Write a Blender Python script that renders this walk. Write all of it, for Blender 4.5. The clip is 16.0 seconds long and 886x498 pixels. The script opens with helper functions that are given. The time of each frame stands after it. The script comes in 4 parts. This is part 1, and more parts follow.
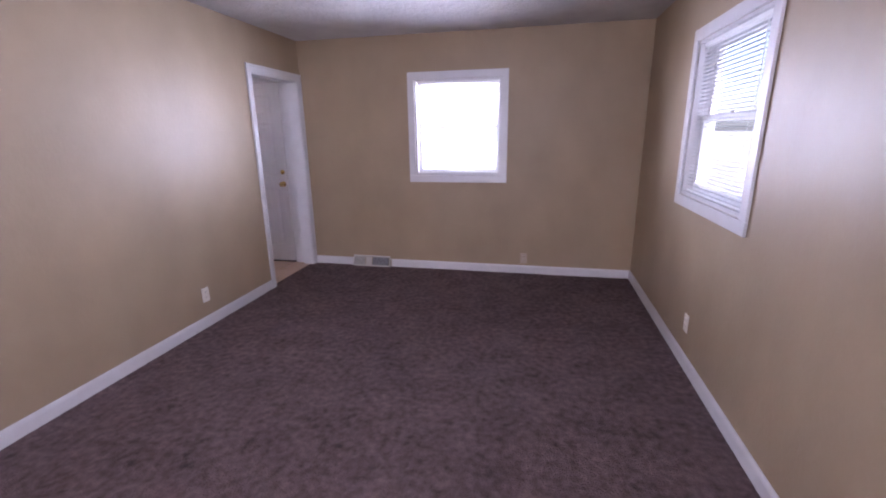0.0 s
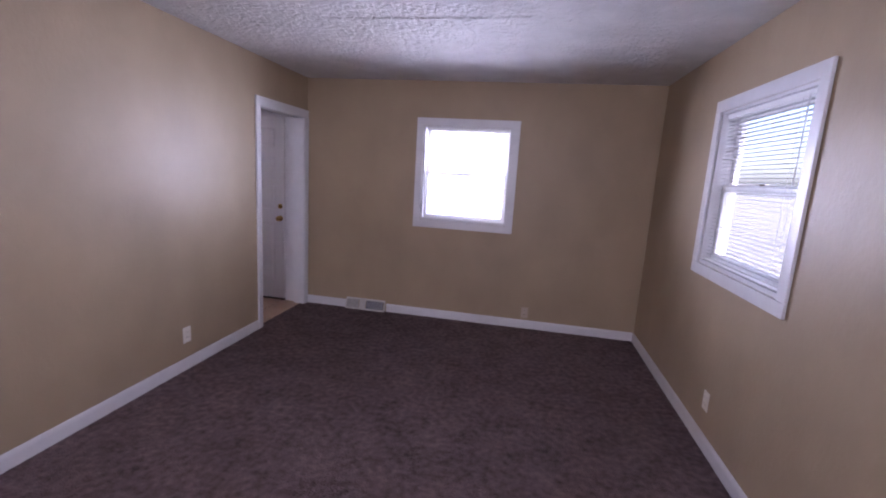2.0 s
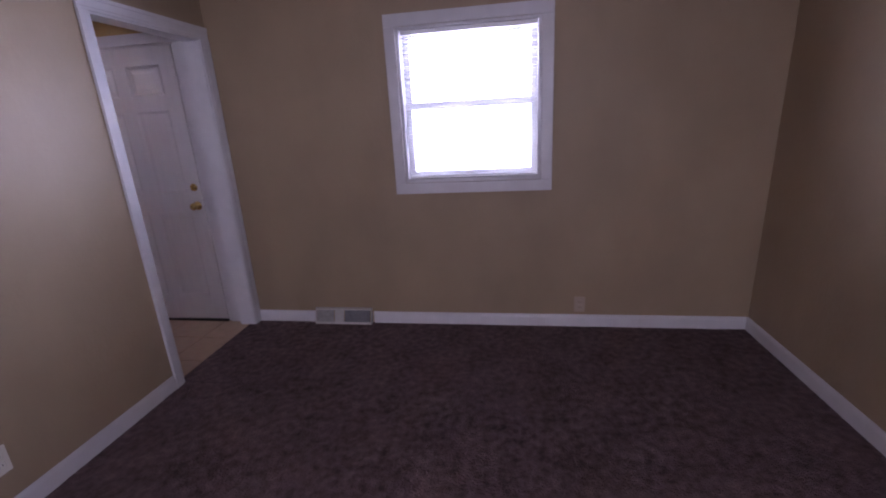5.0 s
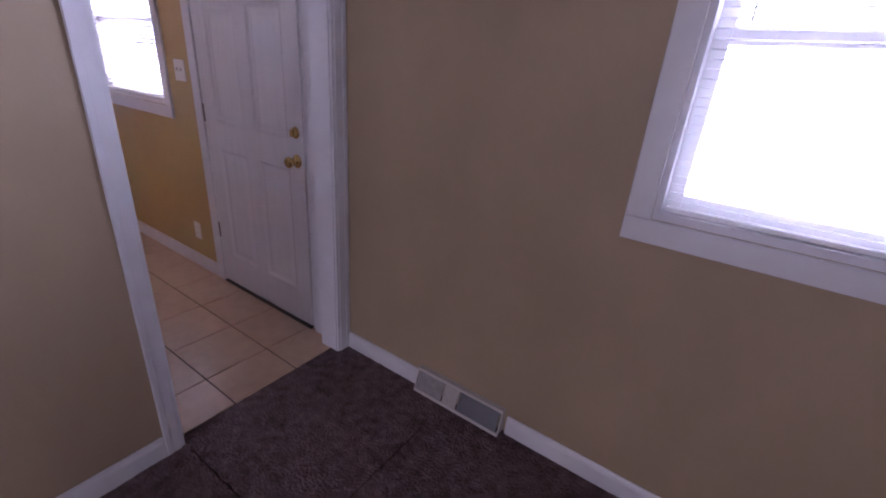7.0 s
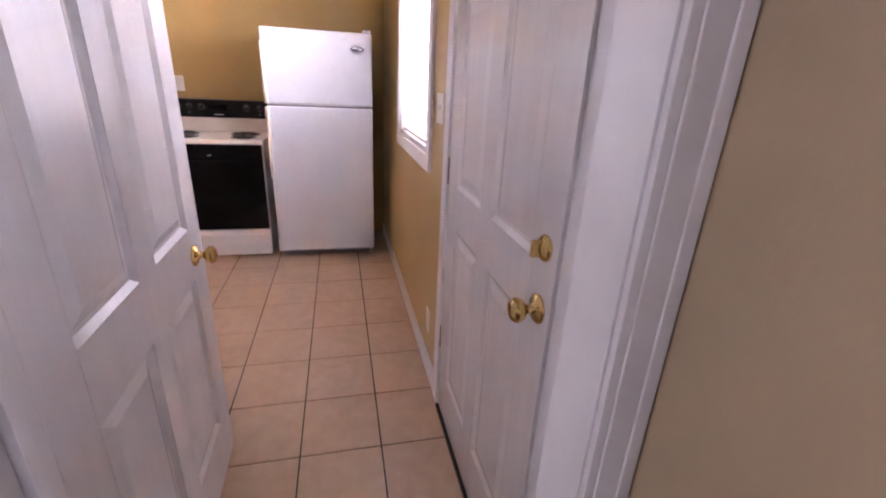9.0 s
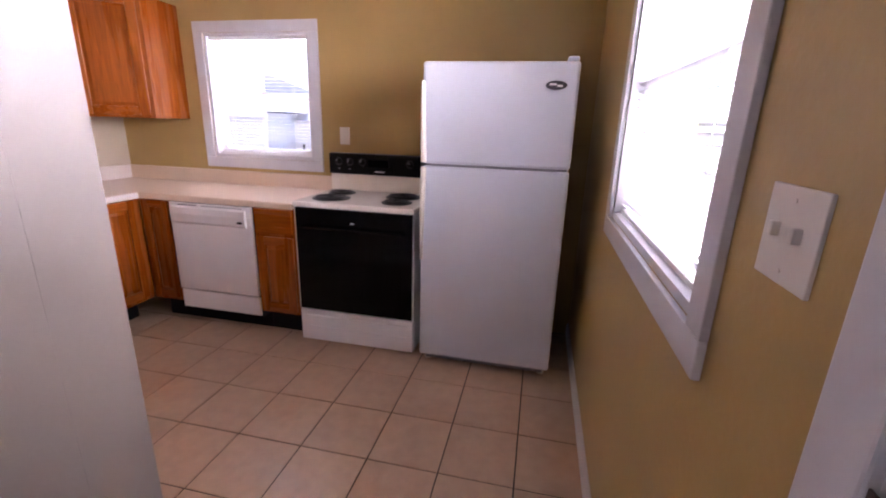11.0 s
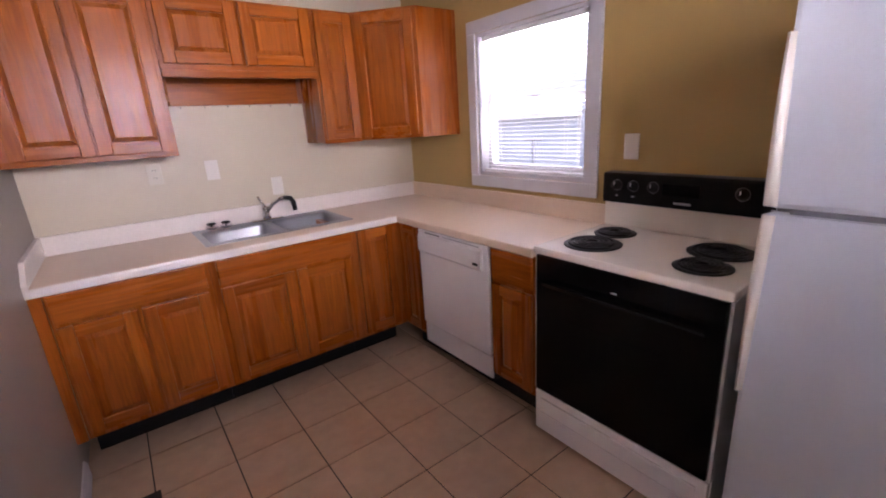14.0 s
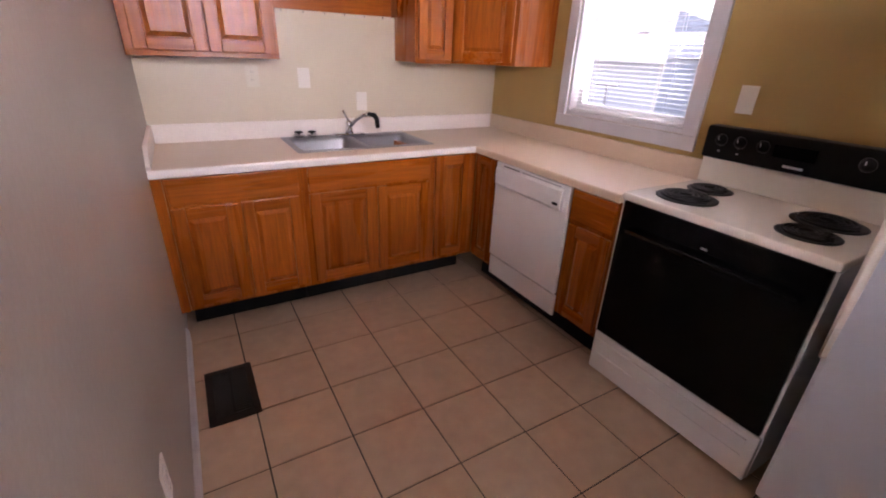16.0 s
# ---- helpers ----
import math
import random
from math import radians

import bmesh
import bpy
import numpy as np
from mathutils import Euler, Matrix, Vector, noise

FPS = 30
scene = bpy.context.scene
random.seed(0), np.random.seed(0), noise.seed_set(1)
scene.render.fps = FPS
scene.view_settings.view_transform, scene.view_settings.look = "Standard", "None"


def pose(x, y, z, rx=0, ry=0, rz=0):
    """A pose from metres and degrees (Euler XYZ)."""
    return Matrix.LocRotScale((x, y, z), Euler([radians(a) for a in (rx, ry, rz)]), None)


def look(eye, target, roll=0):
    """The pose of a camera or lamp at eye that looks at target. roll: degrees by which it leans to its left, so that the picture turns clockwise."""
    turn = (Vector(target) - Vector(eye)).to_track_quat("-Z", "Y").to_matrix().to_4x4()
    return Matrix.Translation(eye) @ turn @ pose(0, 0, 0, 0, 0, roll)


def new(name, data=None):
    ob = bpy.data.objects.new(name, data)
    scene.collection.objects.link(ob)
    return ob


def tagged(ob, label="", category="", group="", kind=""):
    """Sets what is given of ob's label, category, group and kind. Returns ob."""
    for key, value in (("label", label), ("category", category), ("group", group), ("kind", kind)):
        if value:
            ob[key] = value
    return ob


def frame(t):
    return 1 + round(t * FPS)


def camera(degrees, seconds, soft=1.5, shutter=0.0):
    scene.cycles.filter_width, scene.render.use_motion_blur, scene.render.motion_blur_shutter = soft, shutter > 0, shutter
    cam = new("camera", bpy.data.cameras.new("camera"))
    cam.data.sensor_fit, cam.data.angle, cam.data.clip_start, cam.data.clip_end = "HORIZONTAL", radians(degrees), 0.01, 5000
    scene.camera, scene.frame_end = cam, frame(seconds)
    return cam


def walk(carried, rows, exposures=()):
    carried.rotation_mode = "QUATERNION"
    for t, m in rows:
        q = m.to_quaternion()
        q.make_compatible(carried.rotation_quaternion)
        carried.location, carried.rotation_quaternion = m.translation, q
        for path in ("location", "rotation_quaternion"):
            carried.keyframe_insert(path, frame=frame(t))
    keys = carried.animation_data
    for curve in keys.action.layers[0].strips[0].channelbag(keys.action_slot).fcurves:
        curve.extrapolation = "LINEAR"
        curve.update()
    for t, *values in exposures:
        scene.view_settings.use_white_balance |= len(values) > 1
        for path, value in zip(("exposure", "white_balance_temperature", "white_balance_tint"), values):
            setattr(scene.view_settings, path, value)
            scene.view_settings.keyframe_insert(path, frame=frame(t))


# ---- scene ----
cam = camera(91.7, 16.0, 2.0)
PATH = [
    (0, (2.545, -4.623, 1.493), (2.134, -2.737, 0.97), -0.8),
    (0.5, (2.53, -4.653, 1.495), (2.471, -2.721, 0.981), 0.7),
    (1, (2.513, -4.648, 1.502), (2.595, -2.716, 0.99), 1.2),
    (1.5, (2.424, -4.596, 1.512), (2.372, -2.669, 0.981), 2.4),
    (2, (2.342, -4.48, 1.545), (1.99, -2.541, 1.199), 3.5),
    (2.5, (2.267, -4.286, 1.61), (1.777, -2.348, 1.677), 4.1),
    (3, (2.071, -4.193, 1.695), (1.573, -2.274, 1.958), 3.4),
    (3.5, (1.906, -4.028, 1.592), (1.461, -2.08, 1.502), -0.7),
    (3.7, (1.868, -3.937, 1.562), (1.568, -1.968, 1.375), -2.5),
    (5.8, (2.028, -2.266, 1.429), (1.685, -0.407, 0.777), -2.7),
    (6, (1.934, -2.121, 1.434), (1.398, -0.273, 0.888), -0.8),
    (6.5, (1.69, -1.827, 1.334), (0.791, -0.155, 0.704), 1.1),
    (7, (1.442, -1.428, 1.417), (0.428, 0.11, 0.638), 4.6),
    (7.5, (1.21, -1.127, 1.375), (-0.08, 0.168, 0.563), 2.6),
    (8, (0.985, -0.859, 1.379), (-0.607, 0.045, 0.574), 2.7),
    (8.5, (0.686, -0.645, 1.367), (-0.984, 0.112, 0.568), 5.3),
    (9, (0.414, -0.498, 1.368), (-1.402, -0.047, 0.662), 2.8),
    (9.5, (0.159, -0.383, 1.373), (-1.733, -0.257, 0.736), 1.9),
    (11.8, (-1.244, -0.412, 1.463), (-3.111, -0.902, 0.938), 0.9),
    (12, (-1.332, -0.452, 1.48), (-3.205, -0.934, 0.971), -0.1),
    (12.5, (-1.516, -0.517, 1.479), (-3.3, -1.213, 0.903), -1.3),
    (13, (-1.659, -0.56, 1.473), (-3.226, -1.677, 0.928), -2.3),
    (13.5, (-1.723, -0.586, 1.458), (-3.063, -1.972, 0.926), -2.9),
    (14, (-1.73, -0.633, 1.45), (-2.872, -2.177, 0.891), -3.5),
    (14.5, (-1.717, -0.647, 1.457), (-2.77, -2.253, 0.899), -1.0),
    (15, (-1.637, -0.671, 1.459), (-2.674, -2.281, 0.883), 1.1),
    (15.5, (-1.57, -0.675, 1.431), (-2.576, -2.234, 0.685), 1.3),
    (16, (-1.533, -0.683, 1.426), (-2.467, -2.248, 0.603), 2.4),
]
BASE = 2.3
EXPOSURE = [(0.0, 0.3, 5600, 33), (1.0, 0.33, 5600, 33), (2.0, -0.14, 5600, 34), (2.5, -0.46, 5700, 35), (3.0, -0.78, 5800, 37), (3.7, -1.0, 5750, 39),
            (5.8, -0.47, 5500, 39), (7.0, -0.47, 5550, 40), (7.5, -0.42, 5650, 37), (8.0, 0.12, 5850, 34), (9.0, 0.55, 6100, 30), (9.7, 0.48, 6050, 30),
            (11.8, -0.64, 6000, 32), (12.1, -0.72, 6000, 31), (12.6, -0.95, 5850, 29), (13.2, -0.86, 5850, 28), (14.5, -0.72, 6150, 28), (16.0, -0.62, 6300, 28)]
walk(cam, [(t, look(eye, target, roll)) for t, eye, target, roll in PATH], [(t, BASE + e, k, tint) for t, e, k, tint in EXPOSURE])

# ---- light ----
world = bpy.data.worlds.new("sky")
scene.world = world
world.use_nodes = True
wn = world.node_tree.nodes
sky = wn.new("ShaderNodeTexSky")
sky.sky_type = "NISHITA"
sky.sun_disc = False
sky.sun_elevation = radians(45)
sky.sun_rotation = radians(173)
sky.dust_density = 3.0
world.node_tree.links.new(sky.outputs[0], wn["Background"].inputs[0])
wn["Background"].inputs[1].default_value = 0.15

sun_data = bpy.data.lights.new("sun", "SUN")
sun_data.energy, sun_data.angle, sun_data.color = 3.2, radians(3), (1.0, 0.95, 0.88)
sun = new("sun", sun_data)
sun.matrix_world = look((1.0, -8, 8), (0, 0, 0))


def daylight(eye, target, w, h, watts, color=(1.0, 0.96, 0.94)):
    """The sky's light that comes in by one window."""
    data = bpy.data.lights.new("window_daylight", "AREA")
    data.shape, data.size, data.size_y, data.energy, data.color = "RECTANGLE", w, h, watts, color
    ob = new("window_daylight", data)
    ob.matrix_world = look(eye, target)
    return ob


BACK = -7.6                            # south wall of the front room, unseen, set back to balance its window's light
# window openings: north, east and added south of the front room, north and west of the kitchen
daylight((1.721, 0.20, 1.53), (1.721, -1, 1.53), 0.92, 1.0, 26, (0.89, 0.93, 1.0))
daylight((5.60, -1.83, 1.45), (3.0, -1.83, 1.50), 2.6, 1.6, 13, (0.93, 0.96, 1.0))
daylight((-2.05, 0.95, 1.98), (-2.05, -2.0, 1.80), 1.6, 0.8, 140)
daylight((-4.80, -2.37, 0.30), (-3.2, -2.37, 1.75), 1.4, 0.9, 320)
# light of the unseen south window, added to brighten the north wall
daylight((1.75, BACK - 0.10, 1.50), (1.75, -4.0, 1.40), 1.6, 1.0, 19)

# ---- materials ----


def material(name, color, rough=0.6, metal=0.0, vary=0.0, scale=8.0, bump=0.0, bump_scale=60.0, stretch=(1, 1, 1), dark=None,
             rough_vary=0.0, per_piece=0.0, coat=0.0, twist=0.0, relief=0.004, shine=0.5, wavy=0.0):
    """A surface with a broad and a fine variation of its colour, a fine relief and uneven gloss."""
    m = bpy.data.materials.new(name)
    m.use_nodes = True
    t = m.node_tree
    n, link = t.nodes, t.links.new
    b = n["Principled BSDF"]
    b.inputs["Roughness"].default_value, b.inputs["Metallic"].default_value = rough, metal
    b.inputs["Coat Weight"].default_value = coat
    b.inputs["Specular IOR Level"].default_value = shine
    b.inputs["Coat Roughness"].default_value = 0.15
    b.inputs["Base Color"].default_value = (*color, 1)
    co = n.new("ShaderNodeTexCoord")
    mp = n.new("ShaderNodeMapping")
    mp.inputs["Scale"].default_value = stretch
    link(co.outputs["Object"], mp.inputs[0])
    if per_piece:
        info, shift = n.new("ShaderNodeObjectInfo"), n.new("ShaderNodeMath")
        shift.operation = "MULTIPLY"
        shift.inputs[1].default_value = 61.0
        link(info.outputs["Random"], shift.inputs[0])
        link(shift.outputs[0], mp.inputs["Location"])
    if vary or per_piece:
        broad, fine = n.new("ShaderNodeTexNoise"), n.new("ShaderNodeTexNoise")
        broad.inputs["Scale"].default_value, broad.inputs["Detail"].default_value = scale * 0.2, 3
        fine.inputs["Scale"].default_value, fine.inputs["Detail"].default_value = scale, 6
        fine.inputs["Distortion"].default_value = wavy
        link(mp.outputs[0], broad.inputs["Vector"])
        link(mp.outputs[0], fine.inputs["Vector"])
        add = n.new("ShaderNodeMath")
        add.operation = "MULTIPLY_ADD"
        link(fine.outputs["Fac"], add.inputs[0])
        add.inputs[1].default_value = 0.65
        half = n.new("ShaderNodeMath")
        half.operation = "MULTIPLY"
        link(broad.outputs["Fac"], half.inputs[0])
        half.inputs[1].default_value = 0.35
        link(half.outputs[0], add.inputs[2])
        last = add
        if per_piece:
            own = n.new("ShaderNodeMath")
            own.operation = "MULTIPLY_ADD"
            link(info.outputs["Random"], own.inputs[0])
            own.inputs[1].default_value = per_piece
            link(add.outputs[0], own.inputs[2])
            last = own
        ramp = n.new("ShaderNodeValToRGB")
        dk = dark or tuple(c * (1 - vary) for c in color)
        lt = tuple(min(1, c * (1 + 0.5 * vary)) for c in color)
        ramp.color_ramp.elements[0].position, ramp.color_ramp.elements[0].color = 0.32, (*dk, 1)
        ramp.color_ramp.elements[1].position, ramp.color_ramp.elements[1].color = 0.68 + per_piece, (*lt, 1)
        link(last.outputs[0], ramp.inputs[0])
        link(ramp.outputs[0], b.inputs["Base Color"])
        if rough_vary:
            rr = n.new("ShaderNodeMapRange")
            rr.inputs[1].default_value, rr.inputs[2].default_value = 0.3, 0.7
            rr.inputs[3].default_value, rr.inputs[4].default_value = rough - rough_vary, rough + rough_vary
            link(broad.outputs["Fac"], rr.inputs[0])
            link(rr.outputs[0], b.inputs["Roughness"])
    if bump:
        bn, bu = n.new("ShaderNodeTexNoise"), n.new("ShaderNodeBump")
        bn.inputs["Scale"].default_value, bn.inputs["Detail"].default_value = bump_scale, 4
        bu.inputs["Strength"].default_value, bu.inputs["Distance"].default_value = bump, 0.004
        link(mp.outputs[0], bn.inputs["Vector"])
        link(bn.outputs["Fac"], bu.inputs["Height"])
        bn.inputs["Distortion"].default_value, bu.inputs["Distance"].default_value = twist, relief
        link(bu.outputs[0], b.inputs["Normal"])
    return m


def glow(name, color, strength, rough=0.3):
    m = material(name, color, rough)
    b = m.node_tree.nodes["Principled BSDF"]
    b.inputs["Emission Color"].default_value, b.inputs["Emission Strength"].default_value = (*color, 1), strength
    return m


def oak(name, stretch):
    return material(name, (0.325, 0.085, 0.005), 0.28, vary=0.32, scale=5, stretch=stretch, dark=(0.165, 0.034, 0.003), bump=0.10,
                    bump_scale=30, rough_vary=0.06, per_piece=0.10, shine=0.24, wavy=0.9)


TAN = material("tan_wall_paint", (0.345, 0.262, 0.170), 0.43, shine=0.24, vary=0.14, scale=2.5, bump=0.30, bump_scale=48, stretch=(1, 1, 0.7), rough_vary=0.06)
OCHRE = material("ochre_wall_paint", (0.45, 0.30, 0.10), 0.42, vary=0.10, scale=2.5, bump=0.2, bump_scale=55, rough_vary=0.06)
# south kitchen wall: window glare put into a paler copy of the paint
CREAM = material("cream_glare_wall_tone", (0.57, 0.50, 0.37), 0.42, vary=0.08, scale=2.5, bump=0.2, bump_scale=55, rough_vary=0.06)
# east kitchen wall: dimmer light put into a darker copy of the paint
BEIGE = material("beige_shaded_wall_tone", (0.30, 0.255, 0.215), 0.42, vary=0.08, scale=2.5, bump=0.2, bump_scale=55, rough_vary=0.06)
CEIL = material("stomped_ceiling", (0.56, 0.54, 0.52), 0.8, vary=0.14, scale=5, bump=1.0, bump_scale=26, twist=0.6, relief=0.016)
# unseen kitchen ceiling, whiter than CEIL so that it bounces more light
KCEIL = material("bounce_white_ceiling", (0.76, 0.74, 0.70), 0.8, vary=0.06, scale=5, bump=0.6, bump_scale=26, relief=0.010)
TRIM = material("white_trim_paint", (0.60, 0.59, 0.61), 0.36, vary=0.06, scale=12, bump=0.05, bump_scale=90)
DOORW = material("white_door_paint", (0.66, 0.645, 0.65), 0.24, vary=0.05, scale=10, bump=0.10, bump_scale=70, stretch=(3, 3, 0.35))
VINYL = material("white_window_frame", (0.80, 0.80, 0.80), 0.35, vary=0.04, scale=10)
SLAT = material("white_blind_slat", (0.58, 0.58, 0.60), 0.5, vary=0.04, scale=6)
sn, sl = SLAT.node_tree.nodes, SLAT.node_tree.links
thin, blend = sn.new("ShaderNodeBsdfTranslucent"), sn.new("ShaderNodeMixShader")
thin.inputs["Color"].default_value = (0.50, 0.50, 0.51, 1)
blend.inputs["Fac"].default_value = 0.25
sl.new(sn["Principled BSDF"].outputs[0], blend.inputs[1])
sl.new(thin.outputs[0], blend.inputs[2])
sl.new(blend.outputs[0], sn["Material Output"].inputs["Surface"])
CORD = material("white_cord", (0.75, 0.74, 0.72), 0.8)
CARPET = material("brown_carpet", (0.140, 0.092, 0.092), 0.97, vary=0.6, scale=24, dark=(0.050, 0.030, 0.031), bump=1.0, bump_scale=85, relief=0.020)
CREASE = material("pressed_carpet", (0.085, 0.055, 0.055), 0.98, vary=0.3, scale=30, bump=1.0, bump_scale=90)
TILE = material("beige_floor_tile", (0.52, 0.355, 0.235), 0.30, vary=0.16, scale=16, bump=0.05, bump_scale=14, rough_vary=0.02, per_piece=0.08)
GROUT = material("dark_grout", (0.060, 0.043, 0.033), 0.9, vary=0.4, scale=20)
SUBFLOOR = material("subfloor", (0.20, 0.15, 0.11), 0.9, vary=0.2)
OAKV = oak("oak_upright_grain", (14, 14, 0.9))
OAKX = oak("oak_level_grain", (0.9, 14, 14))
OAKY = oak("oak_cross_grain", (14, 0.9, 14))
# shadow of toe kicks and dishwasher gaps as black paint; also a dark handle
TOE = material("recess_shadow_black_and_handle", (0.006, 0.005, 0.006), 0.6, vary=0.3, shine=0.2)
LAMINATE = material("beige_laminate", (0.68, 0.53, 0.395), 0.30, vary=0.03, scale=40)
# paler copy of the laminate: window light put into the south run's edges
SPLASH = material("lit_laminate_edge", (0.76, 0.70, 0.65), 0.32, vary=0.06, scale=70)
STEEL = material("brushed_steel", (0.36, 0.36, 0.38), 0.34, 1.0, vary=0.12, scale=30, stretch=(1, 10, 10), bump=0.03, rough_vary=0.06)
CHROME = material("chrome", (0.72, 0.72, 0.74), 0.08, 1.0, vary=0.03)
BRASS = material("polished_brass", (0.74, 0.53, 0.20), 0.14, 1.0, vary=0.10, scale=25)
BRONZE = material("dark_bronze", (0.045, 0.033, 0.027), 0.35, 0.6, vary=0.3, scale=15)
HINGE = material("dull_hinge_metal", (0.16, 0.13, 0.11), 0.45, 0.9, vary=0.3, scale=40)
ENAMEL = material("white_appliance_enamel", (0.80, 0.79, 0.78), 0.22, vary=0.03, scale=6, bump=0.05, bump_scale=160)
FRIDGEW = material("white_fridge_skin", (0.61, 0.63, 0.675), 0.30, vary=0.03, scale=5, bump=0.18, bump_scale=240)
BISQUE = material("bisque_cooktop", (0.84, 0.78, 0.68), 0.20, vary=0.04, scale=8)
BLACKG = material("black_oven_glass", (0.003, 0.0025, 0.003), 0.12, vary=0.2, shine=0.14)
BLACKP = material("black_plastic", (0.006, 0.0055, 0.006), 0.32, vary=0.25, shine=0.18)
COIL = material("burner_coil", (0.010, 0.009, 0.009), 0.5, 0.3, vary=0.4, scale=40)
GREY = material("grey_gasket", (0.20, 0.20, 0.22), 0.5, vary=0.15)
BADGE = material("badge_metal", (0.08, 0.08, 0.09), 0.3, 0.8, vary=0.2)
MARK = material("pale_mark", (0.62, 0.62, 0.62), 0.5)
PLATE = material("white_switch_plate", (0.70, 0.66, 0.60), 0.35, vary=0.04)
PLATET = material("tan_outlet_plate", (0.42, 0.33, 0.25), 0.4, vary=0.05)
PLATEC = material("cream_outlet_plate", (0.58, 0.53, 0.42), 0.4, vary=0.05)
SLOT = material("dark_slot", (0.03, 0.028, 0.025), 0.6)
VENTW = material("painted_register", (0.52, 0.49, 0.46), 0.45, vary=0.12, scale=30)
# mid-grey for the left section of the baseboard register
VENTG = material("grey_register_mesh", (0.38, 0.36, 0.345), 0.6, vary=0.25, scale=40)
VENTD = material("dark_brown_register", (0.016, 0.011, 0.009), 0.5, 0.2, vary=0.4, scale=30)
DOME = glow("alabaster_dome", (0.9, 0.62, 0.38), 0.34)
dn, dl = DOME.node_tree.nodes, DOME.node_tree.links
veins, tone = dn.new("ShaderNodeTexNoise"), dn.new("ShaderNodeValToRGB")
veins.inputs["Scale"].default_value, veins.inputs["Detail"].default_value = 5.0, 3
tone.color_ramp.elements[0].position, tone.color_ramp.elements[0].color = 0.38, (0.95, 0.40, 0.12, 1)
tone.color_ramp.elements[1].position, tone.color_ramp.elements[1].color = 0.62, (1.0, 0.68, 0.36, 1)
dl.new(veins.outputs["Fac"], tone.inputs[0])
dl.new(tone.outputs[0], dn["Principled BSDF"].inputs["Emission Color"])
SIDING = material("pale_blue_siding", (0.61, 0.66, 0.73), 0.6, vary=0.08, scale=3)
SHINGLE = material("grey_shingle", (0.34, 0.37, 0.41), 0.9, vary=0.3, scale=12, bump=0.5)
GRASS = material("pale_winter_ground", (0.26, 0.255, 0.23), 0.95, vary=0.4, scale=3, bump=0.5)
POST = material("grey_steel_post", (0.42, 0.43, 0.46), 0.5, 0.2, vary=0.2)

GLASS = bpy.data.materials.new("window_glass")
GLASS.use_nodes = True
gb = GLASS.node_tree.nodes["Principled BSDF"]
gb.inputs["Transmission Weight"].default_value, gb.inputs["Roughness"].default_value, gb.inputs["IOR"].default_value = 1.0, 0.0, 1.45

# ---- building blocks ----


def box(bm, x0, x1, y0, y1, z0, z1, bevel=0.0, m=None):
    x0, x1, y0, y1, z0, z1 = min(x0, x1), max(x0, x1), min(y0, y1), max(y0, y1), min(z0, z1), max(z0, z1)
    mat = Matrix.LocRotScale(((x0 + x1) / 2, (y0 + y1) / 2, (z0 + z1) / 2), None, (x1 - x0, y1 - y0, z1 - z0))
    made = bmesh.ops.create_cube(bm, size=1.0, matrix=mat)["verts"]
    if bevel:
        edges = list({e for v in made for e in v.link_edges})
        res = bmesh.ops.bevel(bm, geom=edges, offset=bevel, segments=2, affect="EDGES", profile=0.6)
        made = [v for v in {*made, *res["verts"]} if v.is_valid]
    if m is not None:
        bmesh.ops.transform(bm, matrix=m, verts=made)
    return bm


def block(x0, x1, y0, y1, z0, z1, bevel=0.0, m=None):
    return box(bmesh.new(), x0, x1, y0, y1, z0, z1, bevel, m)


def disc(bm, m, r0, r1, depth, segs=24):
    """A round piece along the z of m, from its base up."""
    return bmesh.ops.create_cone(bm, cap_ends=True, segments=segs, radius1=r0, radius2=r1, depth=depth,
                                 matrix=m @ Matrix.Translation((0, 0, depth / 2)))["verts"]


def lathe(bm, m, profile, segs=28):
    """A turned shape: profile of (radius, height) round the z of m."""
    rings = []
    for r, h in profile:
        ring = [bm.verts.new(m @ Vector((r * math.cos(a), r * math.sin(a), h)))
                for a in (2 * math.pi * k / segs for k in range(segs))]
        rings.append(ring)
    for a, b in zip(rings, rings[1:]):
        for k in range(segs):
            bm.faces.new((a[k], a[(k + 1) % segs], b[(k + 1) % segs], b[k]))
    bm.faces.new(rings[0][::-1])
    bm.faces.new(rings[-1])
    bmesh.ops.recalc_face_normals(bm, faces=bm.faces[:])
    return bm


def tube(bm, points, r, segs=10):
    """A round bar through the points."""
    pts = [Vector(p) for p in points]
    rings = []
    for k, p in enumerate(pts):
        d = (pts[min(k + 1, len(pts) - 1)] - pts[max(k - 1, 0)]).normalized()
        q = d.to_track_quat("Z", "Y").to_matrix()
        rr = r[k] if isinstance(r, (list, tuple)) else r
        rings.append([bm.verts.new(p + q @ Vector((rr * math.cos(a), rr * math.sin(a), 0)))
                      for a in (2 * math.pi * s / segs for s in range(segs))])
    for a, b in zip(rings, rings[1:]):
        best = min(range(segs), key=lambda o: sum((a[s].co - b[(s + o) % segs].co).length for s in range(0, segs, 3)))
        for s in range(segs):
            bm.faces.new((a[s], a[(s + 1) % segs], b[(s + 1 + best) % segs], b[(s + best) % segs]))
    bm.faces.new(rings[0][::-1])
    bm.faces.new(rings[-1])
    bmesh.ops.recalc_face_normals(bm, faces=bm.faces[:])
    return bm


def mesh_of(name, bm, mat, smooth=False):
    data = bpy.data.meshes.new(name)
    bm.to_mesh(data)
    bm.free()
    data.materials.append(mat)
    if smooth:
        data.polygons.foreach_set("use_smooth", [True] * len(data.polygons))
    return data


def thing(name, at, label, category, group="", kind=""):
    ob = new(name)
    ob.empty_display_size = 0.05
    ob.location = at
    return tagged(ob, label, category, group, kind)


